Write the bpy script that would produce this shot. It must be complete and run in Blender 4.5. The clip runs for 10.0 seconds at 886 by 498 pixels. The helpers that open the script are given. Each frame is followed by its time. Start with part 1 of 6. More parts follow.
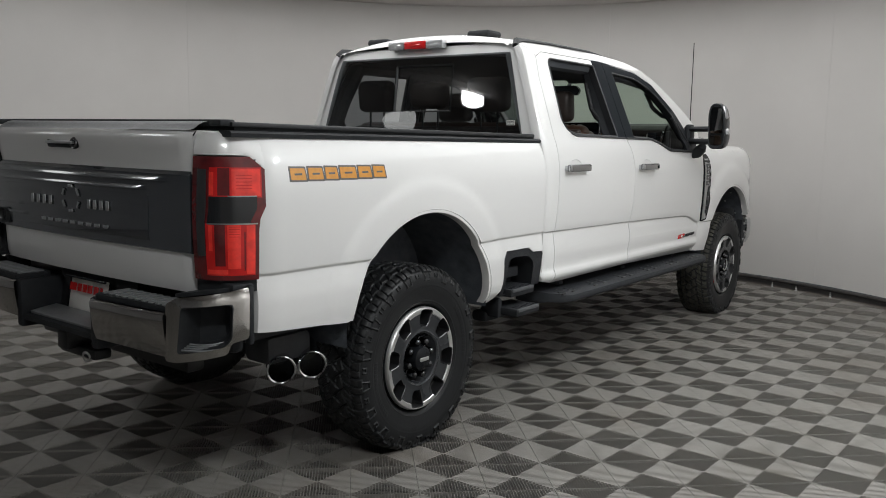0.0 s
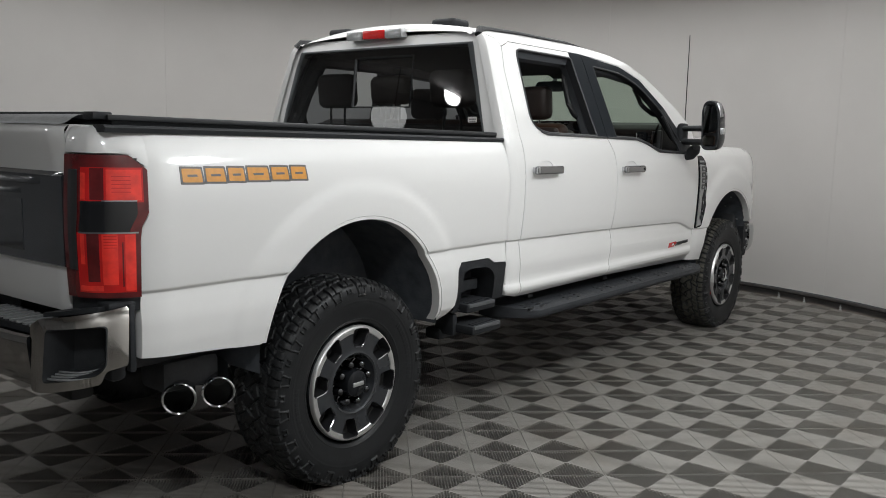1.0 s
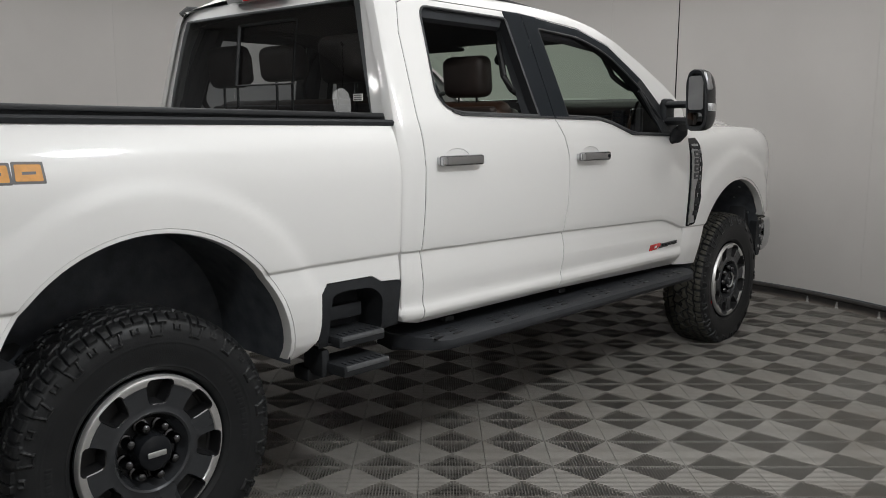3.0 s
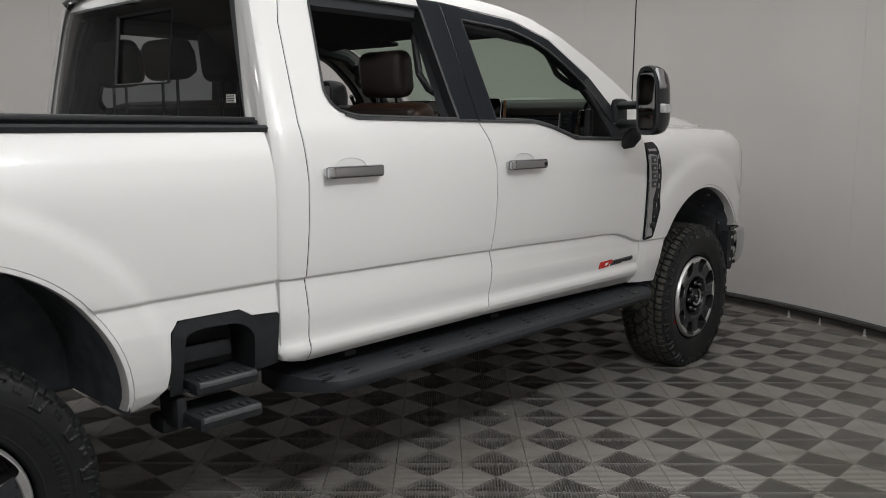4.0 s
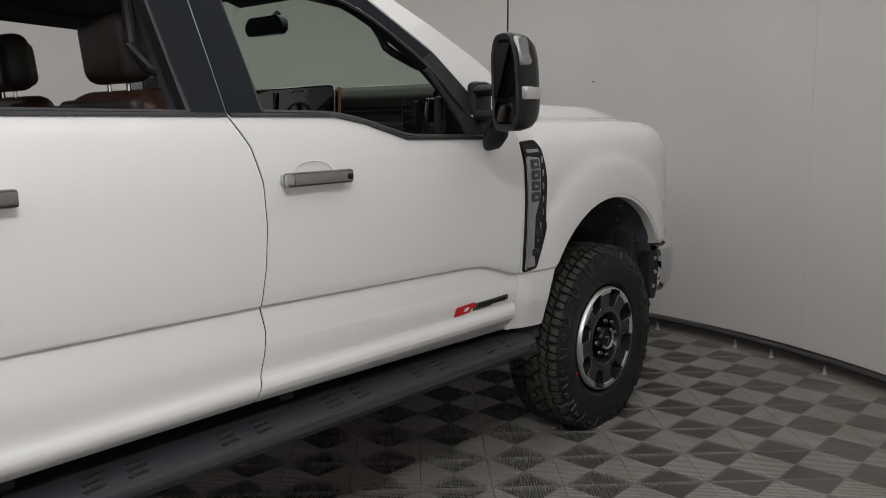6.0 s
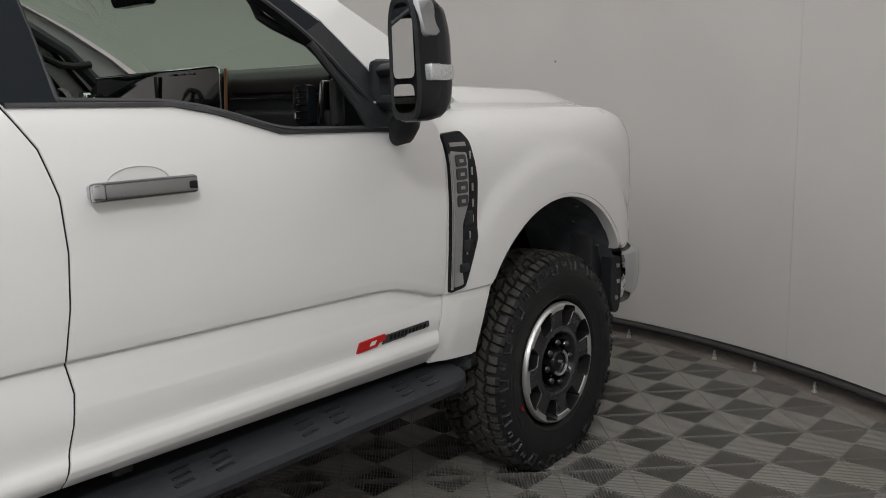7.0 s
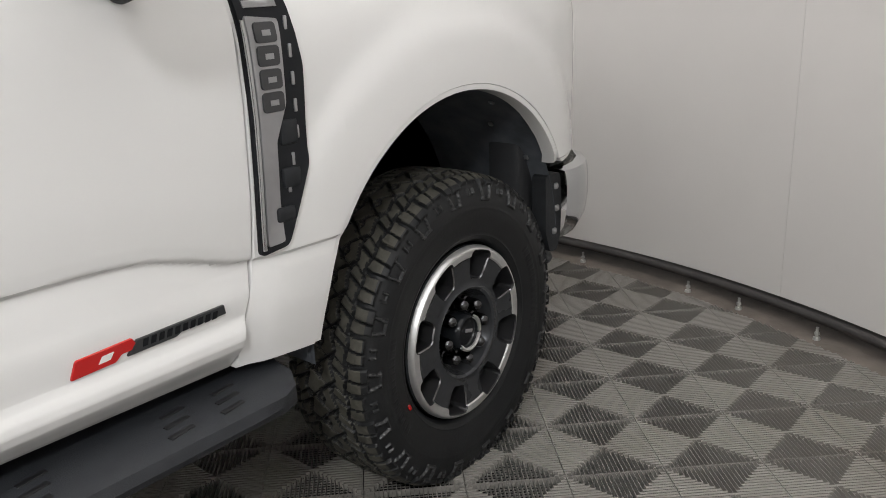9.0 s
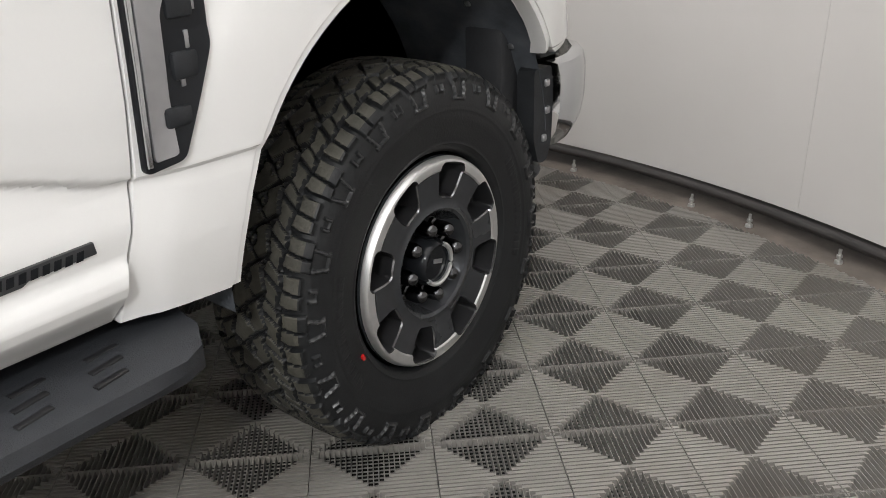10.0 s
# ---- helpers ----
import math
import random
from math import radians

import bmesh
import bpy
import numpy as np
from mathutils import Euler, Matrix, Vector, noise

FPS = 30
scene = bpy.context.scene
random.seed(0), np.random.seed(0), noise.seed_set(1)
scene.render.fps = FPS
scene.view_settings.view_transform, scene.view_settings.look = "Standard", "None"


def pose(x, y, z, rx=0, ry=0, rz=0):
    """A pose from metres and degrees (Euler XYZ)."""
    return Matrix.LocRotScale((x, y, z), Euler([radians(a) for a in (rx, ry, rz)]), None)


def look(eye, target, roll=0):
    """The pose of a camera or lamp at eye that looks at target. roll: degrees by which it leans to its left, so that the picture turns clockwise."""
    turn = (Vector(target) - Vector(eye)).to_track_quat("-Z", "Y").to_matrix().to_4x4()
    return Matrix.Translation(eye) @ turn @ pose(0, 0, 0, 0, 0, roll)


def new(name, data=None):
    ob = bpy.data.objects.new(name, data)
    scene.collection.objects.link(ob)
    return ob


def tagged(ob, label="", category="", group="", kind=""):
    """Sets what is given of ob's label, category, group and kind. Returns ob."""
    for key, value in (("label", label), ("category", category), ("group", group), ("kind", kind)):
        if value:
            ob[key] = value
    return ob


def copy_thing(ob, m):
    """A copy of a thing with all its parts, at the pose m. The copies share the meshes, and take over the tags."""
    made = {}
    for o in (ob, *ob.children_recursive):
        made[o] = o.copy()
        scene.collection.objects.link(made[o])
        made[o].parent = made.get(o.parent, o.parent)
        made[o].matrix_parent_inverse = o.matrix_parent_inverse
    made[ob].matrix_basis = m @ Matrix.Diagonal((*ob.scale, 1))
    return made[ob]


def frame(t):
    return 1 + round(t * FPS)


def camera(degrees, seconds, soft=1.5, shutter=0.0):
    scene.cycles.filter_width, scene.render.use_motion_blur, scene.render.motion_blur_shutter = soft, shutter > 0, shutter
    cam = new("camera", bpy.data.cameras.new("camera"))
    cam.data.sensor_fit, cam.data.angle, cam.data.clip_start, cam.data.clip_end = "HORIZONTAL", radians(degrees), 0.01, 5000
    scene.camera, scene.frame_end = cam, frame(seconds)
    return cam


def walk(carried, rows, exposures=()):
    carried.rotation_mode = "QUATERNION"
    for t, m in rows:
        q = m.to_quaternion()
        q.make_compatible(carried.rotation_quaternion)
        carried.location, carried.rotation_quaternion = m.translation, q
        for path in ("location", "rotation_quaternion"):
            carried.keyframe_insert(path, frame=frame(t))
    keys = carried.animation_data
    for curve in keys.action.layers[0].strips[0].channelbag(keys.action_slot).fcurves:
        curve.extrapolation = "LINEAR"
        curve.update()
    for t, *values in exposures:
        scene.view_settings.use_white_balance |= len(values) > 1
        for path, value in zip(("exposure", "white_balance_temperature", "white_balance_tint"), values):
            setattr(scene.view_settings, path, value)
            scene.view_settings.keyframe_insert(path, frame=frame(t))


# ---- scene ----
cam = camera(55.8, 10.0, 0.95)
PATH = [
    (0, (3.3384, -2.9629, 1.4560), (2.1286, -1.3932, 1.1870), 0.96),
    (0.5, (3.3638, -2.6641, 1.4574), (2.1375, -1.1076, 1.1864), 1.27),
    (1, (3.3428, -2.3959, 1.4504), (2.0918, -0.8589, 1.1812), 1.26),
    (1.5, (3.3013, -2.1112, 1.4499), (2.0288, -0.5934, 1.1726), 1.13),
    (2, (3.3195, -1.7934, 1.4382), (2.0223, -0.2979, 1.1538), 0.90),
    (2.2, (3.3085, -1.6724, 1.4312), (2.0047, -0.1823, 1.1489), 0.60),
    (3.5, (3.2779, -0.8816, 1.4556), (1.9082, 0.5413, 1.1404), 0.24),
    (4, (3.2383, -0.5533, 1.4664), (1.8761, 0.8783, 1.1585), 0.12),
    (4.5, (3.1164, -0.2134, 1.4694), (1.7487, 1.2106, 1.1506), -0.07),
    (5, (3.0242, 0.0912, 1.4580), (1.7041, 1.5609, 1.1460), -0.44),
    (5.2, (3.0042, 0.2342, 1.4490), (1.6720, 1.6940, 1.1420), -0.64),
    (6.3, (2.8359, 0.9293, 1.4491), (1.5351, 2.4133, 1.1242), -1.04),
    (6.5, (2.7759, 1.0493, 1.4401), (1.5098, 2.5617, 1.1092), -0.94),
    (7, (2.7006, 1.3876, 1.4475), (1.4017, 2.8670, 1.0956), -1.47),
    (7.5, (2.5916, 1.6753, 1.4282), (1.3383, 3.1877, 1.0518), -1.28),
    (8, (2.4650, 1.9638, 1.4052), (1.2353, 3.4717, 0.9422), -1.54),
    (8.5, (2.3370, 2.2132, 1.3713), (1.1066, 3.6913, 0.8223), -2.25),
    (9, (2.2463, 2.4116, 1.3320), (1.0287, 3.8761, 0.7214), -2.37),
    (9.5, (2.1230, 2.6087, 1.2741), (0.9665, 4.0580, 0.5243), -2.10),
    (10, (2.0160, 2.7658, 1.2199), (0.8735, 4.1817, 0.3892), -1.83),
]
EXPOSURES = [(0.0, 0.25, 6250, 7), (1.5, 0.17, 6250, 7), (2.0, 0.07, 6300, 8), (3.5, 0.0, 6350, 8), (4.5, -0.06, 6400, 9), (5.0, -0.06, 6400, 9), (6.5, -0.06, 6450, 10),
             (7.0, 0.08, 6400, 9), (8.0, 0.30, 6400, 9), (8.5, 0.50, 6400, 9), (9.0, 0.75, 6400, 9), (9.5, 0.98, 6400, 9), (10.0, 1.11, 6400, 9)]
walk(cam, [(t, look(eye, target, roll)) for t, eye, target, roll in PATH], EXPOSURES)

# ---- light ----
LAMP_POWER = 38.0
CEILING_GLOW = 1.12
LAMP_SPOTS = [((3.0, 0.95, 2.945), (3.0, 0.951, 0.0), 1.05), ((2.9, -2.2, 2.945), (2.9, -2.199, 0.0), 0.62), ((-2.95, -3.66, 2.93), (0.4, 0.9, 1.3), 0.12)]
CEILING = 2.955
BOOTH_X, BOOTH_Y, BOOTH_R, BOOTH_BACK = -0.17, 1.86, 4.08, -3.2
world = bpy.data.worlds.new("world")
scene.world = world
world.use_nodes = True
world.node_tree.nodes["Background"].inputs[0].default_value = (0.9, 0.95, 1.0, 1)
world.node_tree.nodes["Background"].inputs[1].default_value = 0.05
for spot, aim, share in LAMP_SPOTS:
    lamp_data = bpy.data.lights.new("ceiling_lamp_light", "AREA")
    lamp_data.shape, lamp_data.size, lamp_data.energy = "DISK", 0.42, LAMP_POWER * share
    lamp_data.color = (0.985, 0.995, 1.0)
    lamp_ob = new("ceiling_lamp_light", lamp_data)
    lamp_ob.matrix_world = look(spot, aim) @ pose(0, 0, -0.085)


# ---- materials ----
def mat(name, colour, rough=0.5, metal=0.0, coat=0.0, vary=0.0, scale=8.0, bump=0.0, bump_scale=60.0,
        stain=None, stain_scale=1.2, stain_amount=0.5, per_object=0.0, spec=0.5, rough_vary=0.0):
    m = bpy.data.materials.new(name)
    m.use_nodes = True
    nt = m.node_tree
    b = nt.nodes["Principled BSDF"]
    L = nt.links.new
    b.inputs["Roughness"].default_value = rough
    b.inputs["Metallic"].default_value = metal
    b.inputs["Coat Weight"].default_value = coat
    b.inputs["Coat Roughness"].default_value = 0.06
    b.inputs["Specular IOR Level"].default_value = spec
    base = nt.nodes.new("ShaderNodeRGB")
    base.outputs[0].default_value = (*colour, 1)
    out = base.outputs[0]
    co = nt.nodes.new("ShaderNodeTexCoord").outputs["Object"]
    if vary:
        n = nt.nodes.new("ShaderNodeTexNoise")
        n.inputs["Scale"].default_value, n.inputs["Detail"].default_value = scale, 8
        L(co, n.inputs["Vector"])
        r = nt.nodes.new("ShaderNodeMapRange")
        r.inputs["From Min"].default_value, r.inputs["From Max"].default_value = 0.3, 0.7
        r.inputs["To Min"].default_value, r.inputs["To Max"].default_value = 1 - vary, 1 + vary
        L(n.outputs["Fac"], r.inputs["Value"])
        h = nt.nodes.new("ShaderNodeHueSaturation")
        L(r.outputs[0], h.inputs["Value"])
        L(out, h.inputs["Color"])
        out = h.outputs[0]
    if stain:
        n = nt.nodes.new("ShaderNodeTexNoise")
        n.inputs["Scale"].default_value, n.inputs["Detail"].default_value = stain_scale, 10
        n.inputs["Roughness"].default_value = 0.65
        g = nt.nodes.new("ShaderNodeNewGeometry")
        L(g.outputs["Position"], n.inputs["Vector"])
        r = nt.nodes.new("ShaderNodeMapRange")
        r.inputs["From Min"].default_value, r.inputs["From Max"].default_value = 0.48, 0.72
        r.inputs["To Max"].default_value = stain_amount
        L(n.outputs["Fac"], r.inputs["Value"])
        x = nt.nodes.new("ShaderNodeMix")
        x.data_type = "RGBA"
        L(r.outputs[0], x.inputs[0])
        L(out, x.inputs[6])
        x.inputs[7].default_value = (*stain, 1)
        out = x.outputs[2]
    if per_object:
        o = nt.nodes.new("ShaderNodeObjectInfo")
        r = nt.nodes.new("ShaderNodeMapRange")
        r.inputs["To Min"].default_value, r.inputs["To Max"].default_value = 1 - per_object, 1 + per_object
        L(o.outputs["Random"], r.inputs["Value"])
        h = nt.nodes.new("ShaderNodeHueSaturation")
        L(r.outputs[0], h.inputs["Value"])
        L(out, h.inputs["Color"])
        out = h.outputs[0]
    L(out, b.inputs["Base Color"])
    if rough_vary:
        n = nt.nodes.new("ShaderNodeTexNoise")
        n.inputs["Scale"].default_value, n.inputs["Detail"].default_value = 5, 6
        L(co, n.inputs["Vector"])
        r = nt.nodes.new("ShaderNodeMapRange")
        r.inputs["To Min"].default_value, r.inputs["To Max"].default_value = max(rough - rough_vary, 0.02), rough + rough_vary
        L(n.outputs["Fac"], r.inputs["Value"])
        L(r.outputs[0], b.inputs["Roughness"])
    if bump:
        n = nt.nodes.new("ShaderNodeTexNoise")
        n.inputs["Scale"].default_value, n.inputs["Detail"].default_value = bump_scale, 4
        L(co, n.inputs["Vector"])
        u = nt.nodes.new("ShaderNodeBump")
        u.inputs["Strength"].default_value, u.inputs["Distance"].default_value = bump, 0.004
        L(n.outputs["Fac"], u.inputs["Height"])
        L(u.outputs[0], b.inputs["Normal"])
    return m


def glass(name, tint, rough=0.0, see=1.0):
    """Thin tinted sheet: tinted see-through with a mirror gloss over it."""
    m = bpy.data.materials.new(name)
    m.use_nodes = True
    nt = m.node_tree
    nt.nodes.remove(nt.nodes["Principled BSDF"])
    t = nt.nodes.new("ShaderNodeBsdfTransparent")
    t.inputs[0].default_value = (*tint, 1)
    g = nt.nodes.new("ShaderNodeBsdfGlossy")
    g.inputs["Roughness"].default_value = rough
    f = nt.nodes.new("ShaderNodeLayerWeight")
    f.inputs[0].default_value = 0.5
    p5 = nt.nodes.new("ShaderNodeMath")
    p5.operation, p5.inputs[1].default_value = "POWER", 5.0
    nt.links.new(f.outputs["Facing"], p5.inputs[0])
    ma = nt.nodes.new("ShaderNodeMath")
    ma.operation, ma.inputs[1].default_value, ma.inputs[2].default_value = "MULTIPLY_ADD", 0.9, 0.095
    nt.links.new(p5.outputs[0], ma.inputs[0])
    x = nt.nodes.new("ShaderNodeMixShader")
    nt.links.new(ma.outputs[0], x.inputs[0])
    nt.links.new(t.outputs[0], x.inputs[1])
    nt.links.new(g.outputs[0], x.inputs[2])
    nt.links.new(x.outputs[0], nt.nodes["Material Output"].inputs[0])
    return m


def glow(name, colour, strength):
    m = bpy.data.materials.new(name)
    m.use_nodes = True
    b = m.node_tree.nodes["Principled BSDF"]
    b.inputs["Base Color"].default_value = (*colour, 1)
    b.inputs["Emission Color"].default_value = (*colour, 1)
    b.inputs["Emission Strength"].default_value = strength
    return m


PAINT = mat("pearl_white_paint", (0.745, 0.740, 0.730), 0.38, 0, 1.0, 0.012, 900, rough_vary=0.03)
# black for the bed tub and, as painted-in seam shade, the door flanges
SEAM_TUB_BLACK = mat("seam_shade_and_tub_black", (0.012, 0.012, 0.013), 0.8)
BLACK = mat("textured_black_plastic", (0.021, 0.0225, 0.025), 0.58, vary=0.15, scale=30, bump=0.25, bump_scale=400, spec=0.25)
STEPGREY = mat("worn_grey_grip_plastic", (0.085, 0.087, 0.092), 0.6, vary=0.15, scale=40, bump=0.3, bump_scale=300)
LEDGE = mat("slate_grey_plastic", (0.065, 0.068, 0.074), 0.42, vary=0.12, scale=30, bump=0.25, bump_scale=400)
PADGREY = mat("light_grey_tread_plastic", (0.20, 0.205, 0.21), 0.38, vary=0.12, scale=40, bump=0.2, bump_scale=300)
# near-black that stands in for the shade deep between tile ribs
GAP_SHADE = mat("tile_gap_shade_black", (0.012, 0.012, 0.012), 0.9, vary=0.3, scale=6, spec=0.1)
HANDLEGREY = mat("brushed_handle_grey", (0.36, 0.36, 0.365), 0.16, 1.0, rough_vary=0.05)
BOARD = mat("slate_black_board_plastic", (0.019, 0.021, 0.025), 0.62, vary=0.12, scale=30, bump=0.25, bump_scale=400)
LINER = mat("felt_liner_black", (0.085, 0.092, 0.104), 0.9, vary=0.25, scale=14, bump=0.5, bump_scale=120, spec=0.15)
GLOSS = mat("gloss_black", (0.011, 0.012, 0.014), 0.16, rough_vary=0.04, spec=0.22)
PILLAR = mat("black_pillar_film", (0.015, 0.0175, 0.021), 0.6, vary=0.05, scale=20, spec=0.05)
# lighter than the tyre rubber: the lug edges' gloss put into the colour
LUGRUBBER = mat("lug_sheen_rubber", (0.030, 0.030, 0.031), 0.34, vary=0.15, scale=30)
BANDGLOSS = mat("band_gloss_black", (0.045, 0.051, 0.060), 0.16, 0.25, 1.0, rough_vary=0.03, spec=1.0)
SEAL = mat("rubber_seal", (0.014, 0.015, 0.017), 0.5, vary=0.1, scale=20)
CHROME = mat("chrome", (0.56, 0.57, 0.58), 0.09, 1.0, rough_vary=0.05)
BUMPERCHROME = mat("smoked_bumper_chrome", (0.50, 0.485, 0.465), 0.11, 1.0, rough_vary=0.05)
SATIN = mat("satin_grey_trim", (0.38, 0.38, 0.39), 0.30, 0.8, vary=0.04, scale=40)
DARKCHROME = mat("dark_chrome", (0.20, 0.20, 0.21), 0.14, 1.0, rough_vary=0.05)
MACHINED = mat("machined_alloy", (0.66, 0.66, 0.655), 0.36, 0.85, vary=0.05, scale=60, rough_vary=0.08)
RIMGREY = mat("dark_grey_wheel_paint", (0.052, 0.055, 0.060), 0.26, 0.45, vary=0.08, scale=50, rough_vary=0.06)
RIMBLACK = mat("black_wheel_pocket", (0.012, 0.012, 0.013), 0.4)
BLACKCHROME = mat("black_chrome", (0.10, 0.10, 0.105), 0.10, 1.0, rough_vary=0.03)
RUBBER = mat("tyre_rubber", (0.0125, 0.0132, 0.0142), 0.46, vary=0.2, scale=18, bump=0.15, bump_scale=220, spec=0.3)
DUSTY = mat("dusty_tread_rubber", (0.056, 0.053, 0.043), 0.78, vary=0.3, scale=25, bump=0.4, bump_scale=160,
            stain=(0.070, 0.066, 0.048), stain_scale=3, stain_amount=0.6)
CLEANTREAD = mat("clean_tread_rubber", (0.0135, 0.0138, 0.0145), 0.40, vary=0.2, scale=18, bump=0.2, bump_scale=160, spec=0.45)
RED = mat("red_lens", (0.66, 0.012, 0.012), 0.15, coat=1.0, vary=0.15, scale=14)
REDDARK = mat("dark_red_lens", (0.12, 0.009, 0.011), 0.12, coat=1.0, vary=0.35, scale=16)
REDHOT = mat("bright_red_reflector", (0.95, 0.045, 0.030), 0.2, coat=1.0, vary=0.15, scale=30)
CLEAR = mat("clear_lamp_lens", (0.58, 0.59, 0.60), 0.14, 0.5, coat=1.0, vary=0.22, scale=160)
ORANGE = mat("orange_decal", (0.62, 0.27, 0.03), 0.35, coat=0.7, vary=0.10, scale=60)
# grey for unseen rear panels, in place of the dark open end
DARKWALL = mat("rear_dark_stand_in", (0.36, 0.36, 0.365), 0.9, vary=0.2, scale=3)
GREY_DECAL = mat("dark_grey_decal", (0.10, 0.092, 0.088), 0.4, coat=0.7)
BADGERED = mat("red_badge", (0.50, 0.012, 0.012), 0.25, coat=0.5)
DARKBADGE = mat("dark_badge", (0.035, 0.036, 0.038), 0.3, vary=0.1, scale=80)
UNDER = mat("chassis_black", (0.026, 0.027, 0.030), 0.7, vary=0.3, scale=9, bump=0.4, bump_scale=80)
LEATHER_BLACK = mat("dark_brown_leather", (0.046, 0.035, 0.031), 0.42, vary=0.12, scale=12, bump=0.35, bump_scale=260)
LEATHER_TAN = mat("saddle_brown_leather", (0.095, 0.046, 0.028), 0.45, vary=0.15, scale=12, bump=0.35, bump_scale=260)
HEADLINER = mat("charcoal_headliner", (0.080, 0.084, 0.092), 0.95, bump=0.3, bump_scale=500, spec=0.1)
DASH = mat("dash_black", (0.009, 0.009, 0.010), 0.6, vary=0.1, scale=15, bump=0.3, bump_scale=320)
DASHBROWN = mat("dark_brown_dash_leather", (0.011, 0.008, 0.007), 0.55, vary=0.12, scale=12, bump=0.35, bump_scale=260)
COPPER = mat("copper_trim", (0.36, 0.17, 0.09), 0.35, 0.7)
SCREEN = mat("dark_screen", (0.006, 0.007, 0.009), 0.06, coat=1.0)
GLASS_DARK = glass("privacy_glass", (0.22, 0.235, 0.245))
GLASS_MID = glass("slider_glass", (0.45, 0.47, 0.475))
GLASS_GREEN = glass("green_windscreen_glass", (0.55, 0.66, 0.57))
MIRROR = mat("mirror_glass", (0.85, 0.86, 0.86), 0.02, 1.0)
WALL = mat("booth_wall_paint", (0.61, 0.589, 0.570), 0.62, vary=0.025, scale=1.6, stain=(0.56, 0.54, 0.522),
           stain_scale=0.7, stain_amount=0.4, bump=0.06, bump_scale=90, rough_vary=0.08)
CEIL = mat("ceiling_paint", (0.62, 0.59, 0.575), 0.85, vary=0.03, scale=3)
CONCRETE = mat("bare_concrete", (0.17, 0.145, 0.125), 0.85, vary=0.3, scale=7, bump=0.5, bump_scale=45,
               stain=(0.11, 0.092, 0.08), stain_scale=3)
TILE = mat("grey_floor_tile_plastic", (0.242, 0.230, 0.212), 0.46, vary=0.06, scale=30, stain=(0.165, 0.140, 0.116),
           stain_scale=1.5, stain_amount=0.55, per_object=0.05, rough_vary=0.08)
HOSE = mat("black_base_tube", (0.030, 0.027, 0.026), 0.55, vary=0.2, scale=12, stain=(0.07, 0.06, 0.055), stain_scale=4)
STEEL = mat("zinc_foot", (0.62, 0.62, 0.60), 0.38, 0.7, vary=0.2, scale=60)
# glow of the added fill sheet below the ceiling
GLOW_SHEET = glow("ceiling_fill_glow", (1.0, 0.975, 0.955), CEILING_GLOW)
LAMP_WHITE = mat("lamp_housing_white", (0.8, 0.8, 0.8), 0.5)
GLOBE = glow("globe_glass", (1.0, 0.98, 0.95), 2.2)
LAMP_FACE = glow("lamp_diffuser", (1.0, 0.96, 0.91), 14.0)
PAPER = mat("white_plate", (0.75, 0.73, 0.70), 0.4)


# ---- mesh tools ----
def part(name, bm, material, parent=None, label="", smooth=True, m=None):
    me = bpy.data.meshes.new(name)
    bmesh.ops.recalc_face_normals(bm, faces=bm.faces[:])
    bm.to_mesh(me)
    bm.free()
    return part_mesh(name, me, material, parent, label, smooth, m)


def part_mesh(name, me, material, parent=None, label="", smooth=True, m=None):
    for one in material if isinstance(material, (list, tuple)) else [material]:
        me.materials.append(one)
    if smooth:
        me.shade_smooth()
        me.set_sharp_from_angle(angle=radians(38))
    ob = new(name, me)
    if parent is not None:
        ob.parent = parent
    if m is not None:
        ob.matrix_basis = m
    if label:
        tagged(ob, label)
    return ob


def thing(name, label, category, at=(0, 0, 0), group="", kind=""):
    ob = new(name)
    ob.empty_display_size = 0.2
    ob.location = at
    return tagged(ob, label, category, group, kind)


def box(bm, centre, size, bevel=0.0, turn=None, segments=2, mat_index=0):
    r = bmesh.ops.create_cube(bm, size=1.0)
    vs = r["verts"]
    m = Matrix.Translation(centre) @ (turn or Matrix()) @ Matrix.Diagonal((*size, 1))
    bmesh.ops.transform(bm, matrix=m, verts=vs)
    fs = list({f for v in vs for f in v.link_faces})
    for f in fs:
        f.material_index = mat_index
    if bevel:
        es = list({e for v in vs for e in v.link_edges})
        out = bmesh.ops.bevel(bm, geom=es, offset=bevel, segments=segments, profile=0.5, affect="EDGES")
        for f in out["faces"]:
            f.material_index = mat_index
    return bm


def tube(bm, pts, r, n=12, caps=True, mat_index=0, flat=1.0):
    """A round bar along pts; r a number or one for each point."""
    pts = [Vector(p) for p in pts]
    rings = []
    for i, p in enumerate(pts):
        d = (pts[min(i + 1, len(pts) - 1)] - pts[max(i - 1, 0)]).normalized()
        q = d.to_track_quat("Z", "Y")
        rr = r[i] if isinstance(r, (list, tuple)) else r
        rings.append([bm.verts.new(p + q @ Vector((rr * math.cos(2 * math.pi * k / n), flat * rr * math.sin(2 * math.pi * k / n), 0)))
                      for k in range(n)])
    for a, b in zip(rings, rings[1:]):
        for k in range(n):
            bm.faces.new((a[k], a[(k + 1) % n], b[(k + 1) % n], b[k])).material_index = mat_index
    if caps:
        bm.faces.new(rings[0][::-1]).material_index = mat_index
        bm.faces.new(rings[-1]).material_index = mat_index
    return bm


